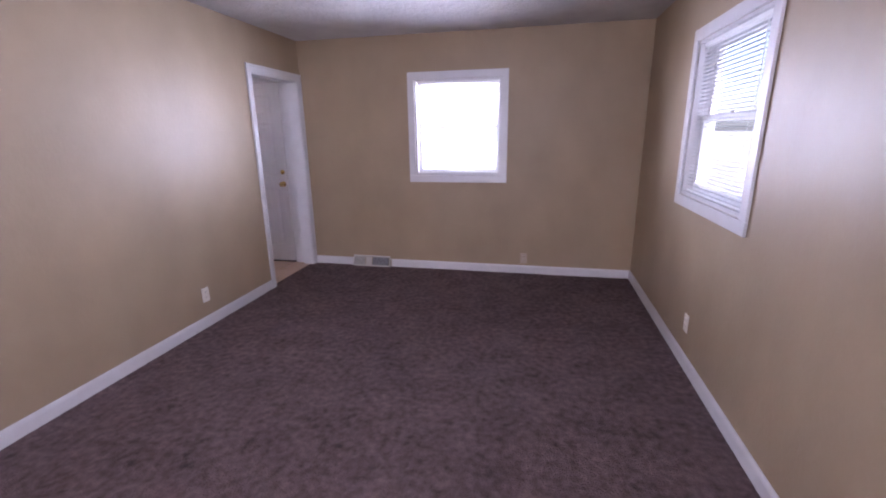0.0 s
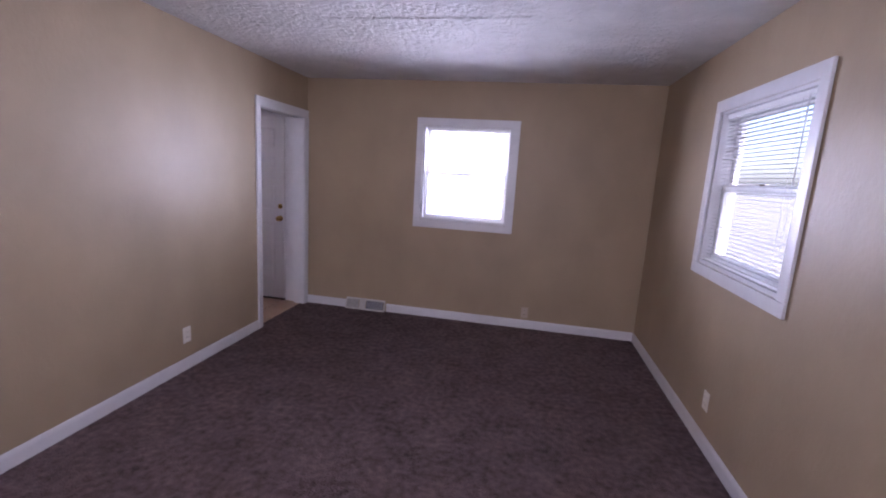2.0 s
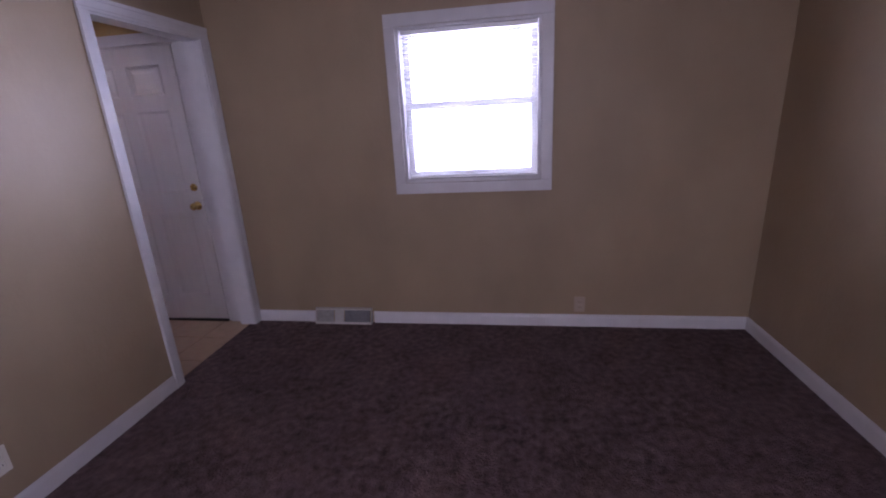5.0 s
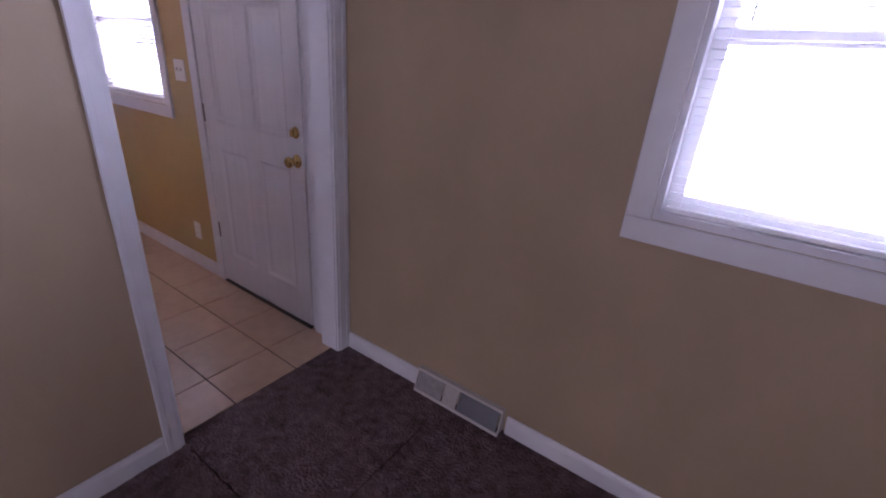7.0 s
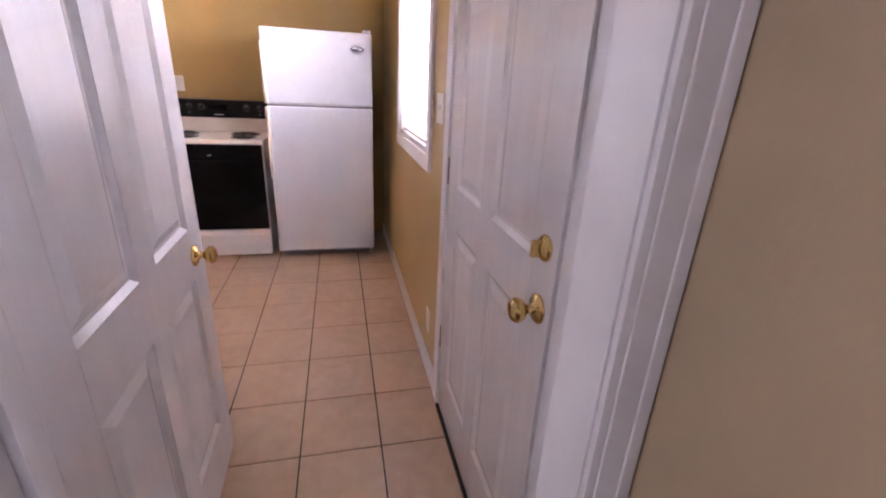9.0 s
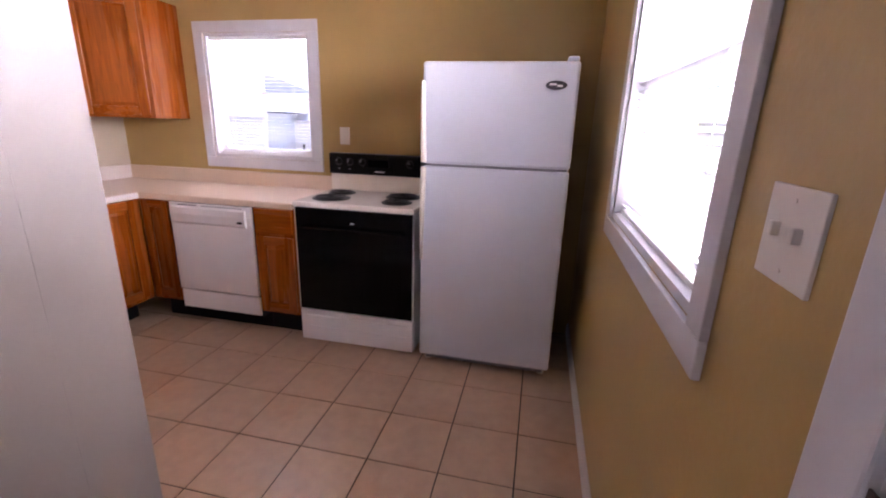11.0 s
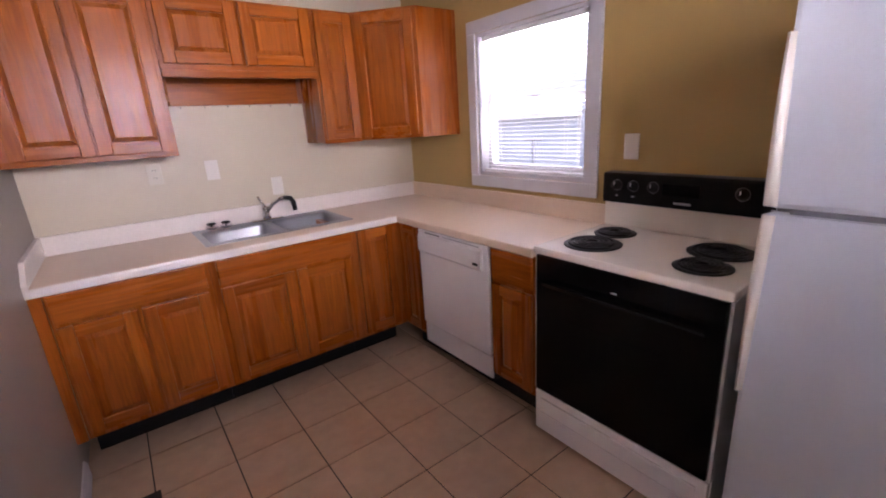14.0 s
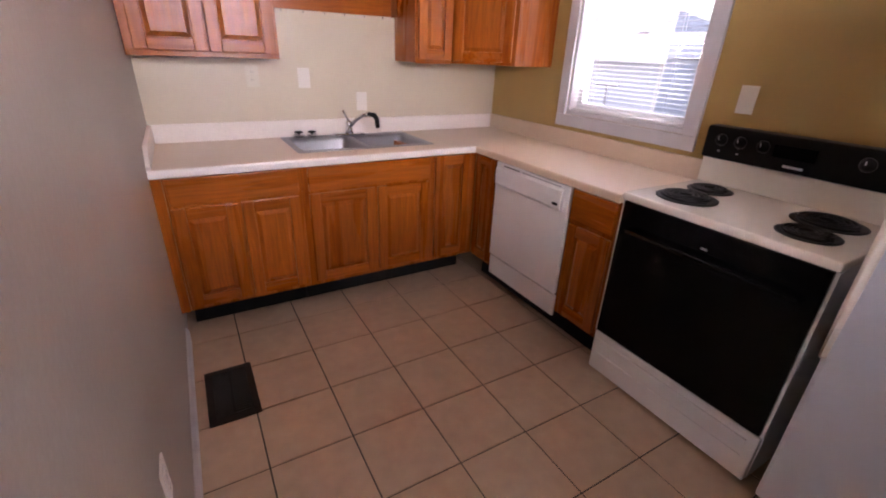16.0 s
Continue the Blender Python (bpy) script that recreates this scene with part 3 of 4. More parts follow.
for z in (0.22, 1.0, 1.75):
    part("hinge", block(-0.0585, -0.0492, -0.010, 0.010, z, z + 0.09, 0.002, INNER), TRIM, leaf, "hinge painted over in white")

# ---- small fixtures ----


def wall_frame(axis, face, out, a, z):
    """A frame on a wall: x along it, y up, z out of it."""
    if axis == "x":
        cols = ((-out, 0, 0), (0, 0, 1), (0, out, 0))
        at = (a, face, z)
    else:
        cols = ((0, out, 0), (0, 0, 1), (out, 0, 0))
        at = (face, a, z)
    r = Matrix((cols[0], cols[1], cols[2])).transposed().to_4x4()
    return Matrix.Translation(at) @ r


def plate(m, kind, label, category, mat=PLATE, w=0.072, h=0.116):
    """A wall plate: outlet, rocker or toggle switches, or blank."""
    th = thing("wall_outlet" if kind == "outlet" else "light_switch" if kind != "blank" else "blank_plate", m.translation, label, category)
    part("cover_plate", block(-w / 2, w / 2, -h / 2, h / 2, 0.0004, 0.006, 0.002, m), mat, th)
    if kind == "outlet":
        for y in (-0.02, 0.02):
            sock = part("socket", block(-0.017, 0.017, y - 0.014, y + 0.014, 0.0061, 0.0085, 0.003, m), mat, th)
            for x in (-0.0065, 0.0065):
                part("slot", block(x - 0.0012, x + 0.0012, y - 0.002, y + 0.007, 0.0086, 0.0090, 0.0, m), SLOT, sock)
    elif kind == "toggle":
        for x in ((-0.023, 0.023) if w > 0.1 else (0.0,)):
            part("toggle", block(x - 0.005, x + 0.005, -0.004, 0.014, 0.0061, 0.016, 0.002, m), mat, th)
    elif kind == "rocker":
        part("rocker", block(-0.016, 0.016, -0.033, 0.033, 0.0061, 0.009, 0.002, m), mat, th)
    for y in ((0.0,) if kind == "outlet" else (-0.042, 0.042)):
        bm = bmesh.new()
        disc(bm, m @ Matrix.Translation((0, y, 0.0061)), 0.003, 0.003, 0.0012, 8)
        part("screw", bm, mat, th)
    return th


plate(wall_frame("y", PX, 1, -1.864, 0.263), "outlet", "white duplex outlet low on tan wall", "outlet")
plate(wall_frame("y", E, -1, -1.796, 0.283), "outlet", "white duplex outlet low on tan wall", "outlet")
plate(wall_frame("x", N, -1, 2.445, 0.165), "outlet", "tan duplex outlet painted like the wall", "outlet", PLATET)
plate(wall_frame("x", NK, -1, -1.355, 1.285), "toggle", "white double toggle switch beside back door", "switch", w=0.116)
plate(wall_frame("x", NK, -1, -1.44, 0.27), "outlet", "white duplex outlet low on ochre wall", "outlet")
plate(wall_frame("y", W, 1, -1.731, 1.297), "blank", "white blank plate on ochre wall", "wall plate")
plate(wall_frame("x", S, 1, -1.917, 1.268), "outlet", "cream outlet painted like the wall", "outlet", PLATEC)
plate(wall_frame("x", S, 1, -2.214, 1.262), "rocker", "white switch plate above the sink", "switch")
plate(wall_frame("x", S, 1, -2.582, 1.120), "blank", "white blank plate above the backsplash", "wall plate")
plate(wall_frame("y", KE, -1, -1.58, 0.50), "outlet", "white outlet low on cream wall", "outlet")

# baseboard register under the window
reg = thing("baseboard_register", (0.71, N - 0.01, 0), "worn off-white metal baseboard register", "register")
bm = bmesh.new()
x0, x1 = 0.484, 0.930
prof = [(0.0, 0.002), (0.052, 0.002), (0.052, 0.018), (0.020, 0.108), (0.0, 0.118)]
rim = 0.022
box(bm, x0, x0 + 0.006, N - 0.056, N - 0.001, 0.002, 0.02, 0.001)
box(bm, x1 - 0.006, x1, N - 0.056, N - 0.001, 0.002, 0.02, 0.001)
for x in (x0, x1 - 0.004):
    vs = [bm.verts.new((x + dx, N - 0.0008 - o, z)) for dx in (0, 0.004) for o, z in prof]
    k = len(prof)
    bm.faces.new(vs[:k])
    bm.faces.new(vs[k:][::-1])
    for i in range(k):
        bm.faces.new((vs[i], vs[(i + 1) % k], vs[k + (i + 1) % k], vs[k + i]))
box(bm, x0, x1, N - 0.056, N - 0.048, 0.002, 0.020, 0.002)
box(bm, x0, x1, N - 0.026, N - 0.001, 0.104, 0.119, 0.002)
bmesh.ops.recalc_face_normals(bm, faces=bm.faces[:])
part("frame", bm, VENTW, reg)
tilt = Matrix.Translation((0, N - 0.038, 0.062)) @ Matrix.Rotation(radians(-19.6), 4, "X")
for p, q, mt in ((x0 + 0.012, 0.632, VENTG), (0.640, 0.712, VENTW), (0.720, x1 - 0.012, VENTD)):
    part("grille_back", block(p, q, 0.004, 0.007, -0.046, 0.046, 0.0, tilt), SLOT if mt is VENTD else mt, reg)
    n = int((q - p) / 0.009)
    data = None
    for k in range(n):
        bm = bmesh.new()
        x = p + (k + 0.5) * (q - p) / n
        box(bm, x - 0.0028, x + 0.0028, -0.003, 0.003, -0.045, 0.045, 0.0, tilt)
        part("louver", bm, GREY if mt is VENTD else mt, reg)

# floor register of the kitchen
freg = thing("floor_register", (-1.50, -2.43, 0.004), "dark brown metal floor register set in tile", "register")
FX0, FX1, FY0, FY1 = -1.602, -1.400, -2.612, -2.250
bm = bmesh.new()
for a, b, c, d in ((FX0, FX1, FY0, FY0 + 0.03), (FX0, FX1, FY1 - 0.03, FY1), (FX0, FX0 + 0.03, FY0 + 0.03, FY1 - 0.03), (FX1 - 0.03, FX1, FY0 + 0.03, FY1 - 0.03)):
    box(bm, a, b, c, d, 0.003, 0.008, 0.0015)
part("frame", bm, VENTD, freg)
part("well", block(FX0 + 0.02, FX1 - 0.02, FY0 + 0.02, FY1 - 0.02, 0.0030, 0.0036), SLOT, freg)
louver = mesh_of("louver", block(-0.073, 0.073, -0.004, 0.004, -0.0015, 0.0015, 0.0, Matrix.Rotation(radians(25), 4, "X")), VENTD)
for k in range(20):
    piece("louver", louver, freg, ((FX0 + FX1) / 2, FY0 + 0.038 + k * 0.0150, 0.006))
part("crossbar", block((FX0 + FX1) / 2 - 0.0035, (FX0 + FX1) / 2 + 0.0035, FY0 + 0.03, FY1 - 0.03, 0.0062, 0.0085), VENTD, freg)

# ceiling lamp of the front room
LX, LY = 1.845, -2.885
lamp = thing("ceiling_lamp", (LX, LY, TOP), "flush dome lamp, alabaster glass, dark bronze ring, lit", "lamp")
ml = Matrix.Translation((LX, LY, TOP)) @ Matrix.Rotation(radians(180), 4, "X")
part("canopy_ring", lathe(bmesh.new(), ml, [(0.118, -0.0005), (0.132, 0.004), (0.147, 0.020), (0.151, 0.034), (0.142, 0.042), (0.132, 0.050), (0.128, 0.052)], 40),
     BRONZE, lamp, "dark bronze ring", True)
part("dome", lathe(bmesh.new(), ml, [(0.126, 0.0525), (0.124, 0.064), (0.114, 0.090), (0.093, 0.114), (0.063, 0.131), (0.030, 0.139), (0.008, 0.141)], 40),
     DOME, lamp, "glowing alabaster glass dome", True)
part("finial", lathe(bmesh.new(), ml, [(0.012, 0.1415), (0.013, 0.145), (0.008, 0.151), (0.005, 0.158)], 16), BRONZE, lamp, "bronze finial", True)

# ---- kitchen cabinets ----


def raised_door(root, w, h, m, name="door", grain=OAKV, rail=None, slab=False):
    """A cabinet front: frame with a raised panel, or a plain slab with eased edges. x across, z up, y = 0 its back, -y its front."""
    th = 0.019
    rail = rail or OAKX
    if slab:
        return part(name, block(0, w, -th, 0, 0, h, 0.005, m), rail, root)
    f = min(0.055, w * 0.24)
    bm = bmesh.new()
    loops = []
    for ins, y in ((0.0, -0.003), (0.0, -0.006), (0.006, -0.006), (0.024, -0.0165), (0.026, -0.0165)):
        if w - 2 * f - 2 * ins < 0.01:
            ins = (w - 2 * f) / 2 - 0.006
        loops.append([bm.verts.new(m @ Vector(p)) for p in
                      ((f + ins, y, f + ins), (w - f - ins, y, f + ins), (w - f - ins, y, h - f - ins), (f + ins, y, h - f - ins))])
    bm.faces.new(loops[0][::-1])
    for l0, l1 in zip(loops, loops[1:]):
        for k in range(4):
            bm.faces.new((l0[k], l0[(k + 1) % 4], l1[(k + 1) % 4], l1[k]))
    bm.faces.new(loops[-1])
    bmesh.ops.recalc_face_normals(bm, faces=bm.faces[:])
    door = part(name, bm, grain, root)
    for p in (0, w - f):
        part("stile", block(p, p + f, -th, 0, 0, h, 0.004, m), grain, door)
    for p in (0, h - f):
        part("rail", block(f + 0.0002, w - f - 0.0002, -th + 0.0006, 0, p, p + f, 0.004, m), rail, door)
    return door


FY, FX = -2.945, -3.105     # faces of the base cabinets
KT = 0.875                  # top of the base cabinets
BZ = 0.172                  # their bottom


def base_south(x0, x1, fronts, label, toe=True):
    """A base unit on the south wall between x1 < x0, its face to the north."""
    th = thing("base_cabinet", ((x0 + x1) / 2, (S + FY) / 2, 0), label, "cabinet", "base cabinets")
    bm = bmesh.new()
    p, q, z0, z1 = x1 + 0.0005, x0 - 0.0005, BZ, KT - 0.001
    box(bm, p, p + 0.016, S + 0.002, FY - 0.02, z0, z1)
    box(bm, q - 0.016, q, S + 0.002, FY - 0.02, z0, z1)
    box(bm, p + 0.016, q - 0.016, S + 0.002, FY - 0.02, z0, z0 + 0.016)
    box(bm, p, q, FY - 0.02, FY, z0, z1, 0.001)
    part("body", bm, OAKV, th)
    if toe:
        part("toe_kick", block(x1 + 0.0005, x0 - 0.0005, S + 0.03, FY - 0.17, -0.001, BZ - 0.0005), TOE, th, "recessed toe kick with its shadow painted in black")
    for kind, a, b, z0, z1 in fronts:     # a > b, along x
        m = Matrix.Translation((a, FY + 0.0006, z0)) @ Matrix.Rotation(radians(180), 4, "Z")
        raised_door(th, a - b, z1 - z0, m, "drawer_front" if kind == "s" else "door", OAKV, OAKX, kind == "s")
    return th


base_south(-1.3905, -2.005, [("s", -1.402, -1.985, 0.738, 0.868), ("d", -1.402, -1.686, 0.200, 0.722), ("d", -1.702, -1.985, 0.200, 0.722)],
           "honey oak base cabinet with two raised-panel doors")
base_south(-2.0055, -2.775, [("s", -2.036, -2.755, 0.738, 0.868), ("d", -2.036, -2.406, 0.200, 0.722), ("d", -2.424, -2.755, 0.200, 0.722)],
           "honey oak sink cabinet with false drawer front")
base_south(-2.7755, FX + 0.0005, [("d", -2.800, -3.050, 0.200, 0.866)], "honey oak corner cabinet with one tall door")
filler = thing("filler_strip", (-1.37, FY, 0.17), "honey oak filler strip against the wall", "trim")
part("strip", block(-1.390, KE - 0.001, FY - 0.06, FY + 0.012, 0.172, KT - 0.001, 0.003), OAKV, filler)


def base_west(y0, y1, fronts, label):
    """A base unit on the west wall, y0 < y1, its face to the east."""
    th = thing("base_cabinet", ((W + FX) / 2, (y0 + y1) / 2, 0), label, "cabinet", "base cabinets")
    part("body", block(W + 0.002, FX, y0 + 0.0005, y1 - 0.0005, BZ, KT - 0.001, 0.001), OAKV, th)
    part("toe_kick", block(W + 0.03, FX - 0.11, y0 + 0.0005, y1 - 0.0005, -0.001, BZ - 0.0005), TOE, th, "recessed toe kick with its shadow painted in black")
    for kind, a, b, z0, z1 in fronts:
        m = Matrix.Translation((FX + 0.0006, a, z0)) @ Matrix.Rotation(radians(90), 4, "Z")
        raised_door(th, b - a, z1 - z0, m, "drawer_front" if kind == "s" else "door", OAKV, OAKY, kind == "s")
    return th


base_west(FY + 0.0005, -2.706, [("d", -2.918, -2.720, 0.200, 0.866)], "honey oak corner cabinet with narrow door")
base_west(-2.099, -1.822, [("s", -2.088, -1.834, 0.712, 0.866), ("d", -2.088, -1.834, 0.190, 0.690)], "narrow honey oak cabinet beside the stove")

# dishwasher
dw = thing("dishwasher", (-3.4, -2.35, 0), "white built-in dishwasher with latch panel", "dishwasher")
D0, D1 = -2.700, -2.105
DX = FX + 0.022
# black tub, so the gaps round the door carry painted shade
part("tub", block(W + 0.05, FX - 0.002, D0 - 0.004, D1 + 0.004, 0.123, 0.872), TOE, dw)
part("door", block(FX - 0.001, DX, D0, D1, 0.276, 0.868, 0.006), ENAMEL, dw)
bm = bmesh.new()
prof = [(0.0005, 0.735), (0.010, 0.735), (0.019, 0.748), (0.021, 0.800), (0.017, 0.838), (0.006, 0.846), (0.0005, 0.846)]
rows = [[bm.verts.new((DX + o, y, z)) for o, z in prof] for y in (D0 + 0.020, D1 - 0.034)]
k = len(prof)
for i in range(k):
    bm.faces.new((rows[0][i], rows[0][(i + 1) % k], rows[1][(i + 1) % k], rows[1][i]))
bm.faces.new(rows[0])
bm.faces.new(rows[1][::-1])
bmesh.ops.recalc_face_normals(bm, faces=bm.faces[:])
panel = part("control_panel", bm, ENAMEL, dw)
part("latch", block(DX + 0.0205, DX + 0.028, D1 - 0.085, D1 - 0.050, 0.763, 0.776, 0.002), BLACKP, panel, "black latch lever")
part("vent_slot", block(DX + 0.0003, DX + 0.0012, D0 + 0.07, D0 + 0.21, 0.851, 0.857), SLOT, dw)
part("vent_slot", block(DX + 0.0003, DX + 0.0012, D0 + 0.24, D1 - 0.06, 0.852, 0.856), GREY, dw)
part("kick_plate", block(FX - 0.03, FX + 0.012, D0, D1, 0.137, 0.264, 0.004), ENAMEL, dw, "white kick plate")
# painted black like the toe kicks, for the shadow under the door
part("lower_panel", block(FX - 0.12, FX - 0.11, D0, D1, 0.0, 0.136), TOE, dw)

# countertop in one L, with a cut-out for the sink
top = thing("countertop", (-2.5, -3.3, KT), "beige laminate L-shaped countertop with backsplash", "countertop")
CF, CX = -2.915, -3.075
SX0, SX1, SY0, SY1 = -2.835, -2.045, -3.500, -3.085
cells = [(SX1, KE - 0.001, S + 0.001, CF - 0.012), (SX0, SX1, SY1, CF - 0.012), (SX0, SX1, S + 0.001, SY0),
         (CX - 0.012, SX0, S + 0.001, CF - 0.012), (W + 0.001, CX - 0.012, S + 0.001, -1.820)]
bm = slab_of(cells, lambda u, v: (u, v, KT), (0, 0, 0.912 - KT))
part("deck", bm, LAMINATE, top)


def roll(axis, a0, a1, edge, inner, sign):
    """The rolled front edge of the top."""
    prof = [(inner, 0.9119), (edge - sign * 0.006, 0.9135), (edge - sign * 0.002, 0.910), (edge, 0.903), (edge, 0.880), (edge - sign * 0.004, 0.874), (inner, 0.874)]
    bm = bmesh.new()
    rows = [[bm.verts.new((a, o, z) if axis == "x" else (o, a, z)) for o, z in prof] for a in (a0, a1)]
    k = len(prof)
    for i in range(k):
        bm.faces.new((rows[0][i], rows[0][(i + 1) % k], rows[1][(i + 1) % k], rows[1][i]))
    bm.faces.new(rows[0])
    bm.faces.new(rows[1][::-1])
    bmesh.ops.recalc_face_normals(bm, faces=bm.faces[:])
    return bm


part("front_edge", roll("x", CX, KE - 0.001, CF, CF - 0.012, 1), SPLASH, top, "rolled front edge, window light painted in")
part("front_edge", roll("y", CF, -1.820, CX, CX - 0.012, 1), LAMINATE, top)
part("backsplash", block(W + 0.021, KE - 0.02, S + 0.001, S + 0.020, 0.9122, 1.014, 0.005), SPLASH, top, "low backsplash, window light painted in")
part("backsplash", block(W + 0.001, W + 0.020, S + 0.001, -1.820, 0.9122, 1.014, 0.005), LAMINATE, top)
bm = bmesh.new()
prof = [(S + 0.021, 0.9122), (CF - 0.004, 0.9122), (CF - 0.004, 0.93), (CF - 0.10, 1.008), (S + 0.021, 1.014)]
rows = [[bm.verts.new((x, y, z)) for y, z in prof] for x in (KE - 0.019, KE - 0.001)]
for i in range(5):
    bm.faces.new((rows[0][i], rows[0][(i + 1) % 5], rows[1][(i + 1) % 5], rows[1][i]))
bm.faces.new(rows[0])
bm.faces.new(rows[1][::-1])
bmesh.ops.recalc_face_normals(bm, faces=bm.faces[:])
# side splash in the same lit copy of the laminate
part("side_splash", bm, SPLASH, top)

# sink: rim, two bowls, drains
sink = thing("kitchen_sink", (-2.44, -3.29, 0.912), "double-bowl stainless steel drop-in sink", "sink")
bm = bmesh.new()
rimz = 0.9128
xm = (SX0 + SX1) / 2
RO = 0.018
box(bm, SX0 - RO, SX1 + RO, SY0 - 0.045, SY0 + 0.035, rimz, rimz + 0.005, 0.002)
box(bm, SX0 - RO, SX1 + RO, SY1 - 0.016, SY1 + RO, rimz, rimz + 0.005, 0.002)
box(bm, SX0 - RO, SX0 + 0.016, SY0 + 0.035, SY1 - 0.016, rimz, rimz + 0.005, 0.0015)
box(bm, SX1 - 0.016, SX1 + RO, SY0 + 0.035, SY1 - 0.016, rimz, rimz + 0.005, 0.0015)
box(bm, xm - 0.016, xm + 0.016, SY0 + 0.035, SY1 - 0.016, rimz - 0.012, rimz + 0.002, 0.0015)
part("rim", bm, STEEL, sink)
for a, b in ((SX0 + 0.016, xm - 0.016), (xm + 0.016, SX1 - 0.016)):
    bm = bmesh.new()
    loops = []
    for ins, z in ((0.0, rimz + 0.003), (0.003, rimz - 0.02), (0.010, rimz - 0.13), (0.030, rimz - 0.160), (0.16, rimz - 0.165)):
        pts = []
        p0, p1, q0, q1 = a + ins, b - ins, SY0 + 0.035 + ins * 0.95, SY1 - 0.016 - ins * 0.95
        r = 0.045
        r = min(r, (p1 - p0) / 2 - 0.002, (q1 - q0) / 2 - 0.002)
        for cx, cy, s in ((p1 - r, q1 - r, 0), (p0 + r, q1 - r, 90), (p0 + r, q0 + r, 180), (p1 - r, q0 + r, 270)):
            for k in range(5):
                ang = radians(s + 22.5 * k)
                pts.append(bm.verts.new((cx + r * math.cos(ang), cy + r * math.sin(ang), z)))
        loops.append(pts)
    k = len(loops[0])
    for l0, l1 in zip(loops, loops[1:]):
        for i in range(k):
            bm.faces.new((l0[i], l0[(i + 1) % k], l1[(i + 1) % k], l1[i]))
    bm.faces.new(loops[-1])
    bmesh.ops.recalc_face_normals(bm, faces=bm.faces[:])
    bmesh.ops.solidify(bm, geom=bm.faces[:], thickness=0.0012)
    bowl = part("bowl", bm, STEEL, sink, smooth=True)
    bm = lathe(bmesh.new(), Matrix.Translation(((a + b) / 2, (SY0 + SY1) / 2 + 0.01, rimz - 0.166)), [(0.045, 0.0), (0.045, 0.005), (0.036, 0.006), (0.030, 0.002), (0.004, 0.002)], 24)
    part("drain", bm, CHROME, bowl, smooth=True)
# faucet
fz = rimz + 0.005
FAX, FAY = -2.46, -3.505
fau = thing("faucet", (FAX, FAY, fz), "chrome single-lever faucet with black spray head", "faucet")
part("base_plate", block(FAX - 0.10, FAX + 0.10, FAY - 0.024, FAY + 0.024, fz + 0.0003, fz + 0.012, 0.005), CHROME, fau)
part("body", lathe(bmesh.new(), Matrix.Translation((FAX, FAY, fz + 0.012)), [(0.027, 0), (0.025, 0.02), (0.021, 0.045), (0.022, 0.065), (0.014, 0.078), (0.003, 0.082)]), CHROME, fau, smooth=True)
part("lever", tube(bmesh.new(), [(FAX, FAY, fz + 0.088), (FAX + 0.015, FAY - 0.005, fz + 0.115), (FAX + 0.035, FAY - 0.008, fz + 0.155)], [0.008, 0.006, 0.008]), CHROME, fau, smooth=True)
arc = [(FAX - 0.005, FAY + 0.012, fz + 0.06), (FAX - 0.035, FAY + 0.05, fz + 0.105), (FAX - 0.065, FAY + 0.09, fz + 0.135), (FAX - 0.09, FAY + 0.12, fz + 0.145)]
part("spout", tube(bmesh.new(), arc, [0.013, 0.012, 0.012, 0.013]), CHROME, fau, smooth=True)
head = [(FAX - 0.091, FAY + 0.121, fz + 0.1455), (FAX - 0.118, FAY + 0.150, fz + 0.142), (FAX - 0.130, FAY + 0.163, fz + 0.118), (FAX - 0.134, FAY + 0.167, fz + 0.065)]
part("spray_head", tube(bmesh.new(), head, [0.0135, 0.016, 0.016, 0.014]), BLACKP, fau, "black pull-out spray head", True)
for x, y in ((-2.135, -3.512), (-2.215, -3.505)):
    st = thing("sink_strainer", (x, y, fz), "steel basket strainer with black knob on sink ledge", "strainer", "sink strainers")
    m = Matrix.Translation((x, y, fz + 0.0004))
    part("basket", lathe(bmesh.new(), m, [(0.022, 0), (0.034, 0.010), (0.038, 0.013), (0.036, 0.015), (0.010, 0.013), (0.004, 0.013)]), CHROME, st, smooth=True)
    part("knob", lathe(bmesh.new(), m, [(0.006, 0.0155), (0.006, 0.024), (0.024, 0.027), (0.027, 0.032), (0.022, 0.038), (0.004, 0.040)]), BLACKP, st, "black rubber knob", True)

# wall cabinets
UB, UT, UF = 1.376, 2.134, S + 0.305


def wall_cab(x0, x1, z0, doors, label):
    th = thing("wall_cabinet", ((x0 + x1) / 2, S + 0.15, z0), label, "cabinet", "wall cabinets")
    part("body", block(x1 + 0.0005, x0 - 0.0005, S + 0.002, UF, z0, UT, 0.001), OAKV, th)
    part("bottom_rail", block(x1 + 0.0005, x0 - 0.0005, UF + 0.0005, UF + 0.006, z0 - 0.006, z0 + 0.018, 0.002), OAKX, th)
    for a, b in doors:
        m = Matrix.Translation((a, UF + 0.0065, z0 + 0.020)) @ Matrix.Rotation(radians(180), 4, "Z")
        raised_door(th, a - b, UT - z0 - 0.035, m)
    return th


wall_cab(KE - 0.002, -2.026, UB, [(-1.386, -1.690), (-1.698, -2.008)], "honey oak wall cabinet with two raised-panel doors")
wall_cab(-2.0265, -2.826, 1.796, [(-2.046, -2.414), (-2.434, -2.808)], "short honey oak wall cabinet above the sink")
wall_cab(-2.8265, -3.085, UB, [(-2.842, -3.075)], "narrow honey oak wall cabinet")
corner = thing("corner_wall_cabinet", (-3.4, -3.3, UB), "honey oak diagonal corner wall cabinet", "cabinet", "wall cabinets")
bm = bmesh.new()
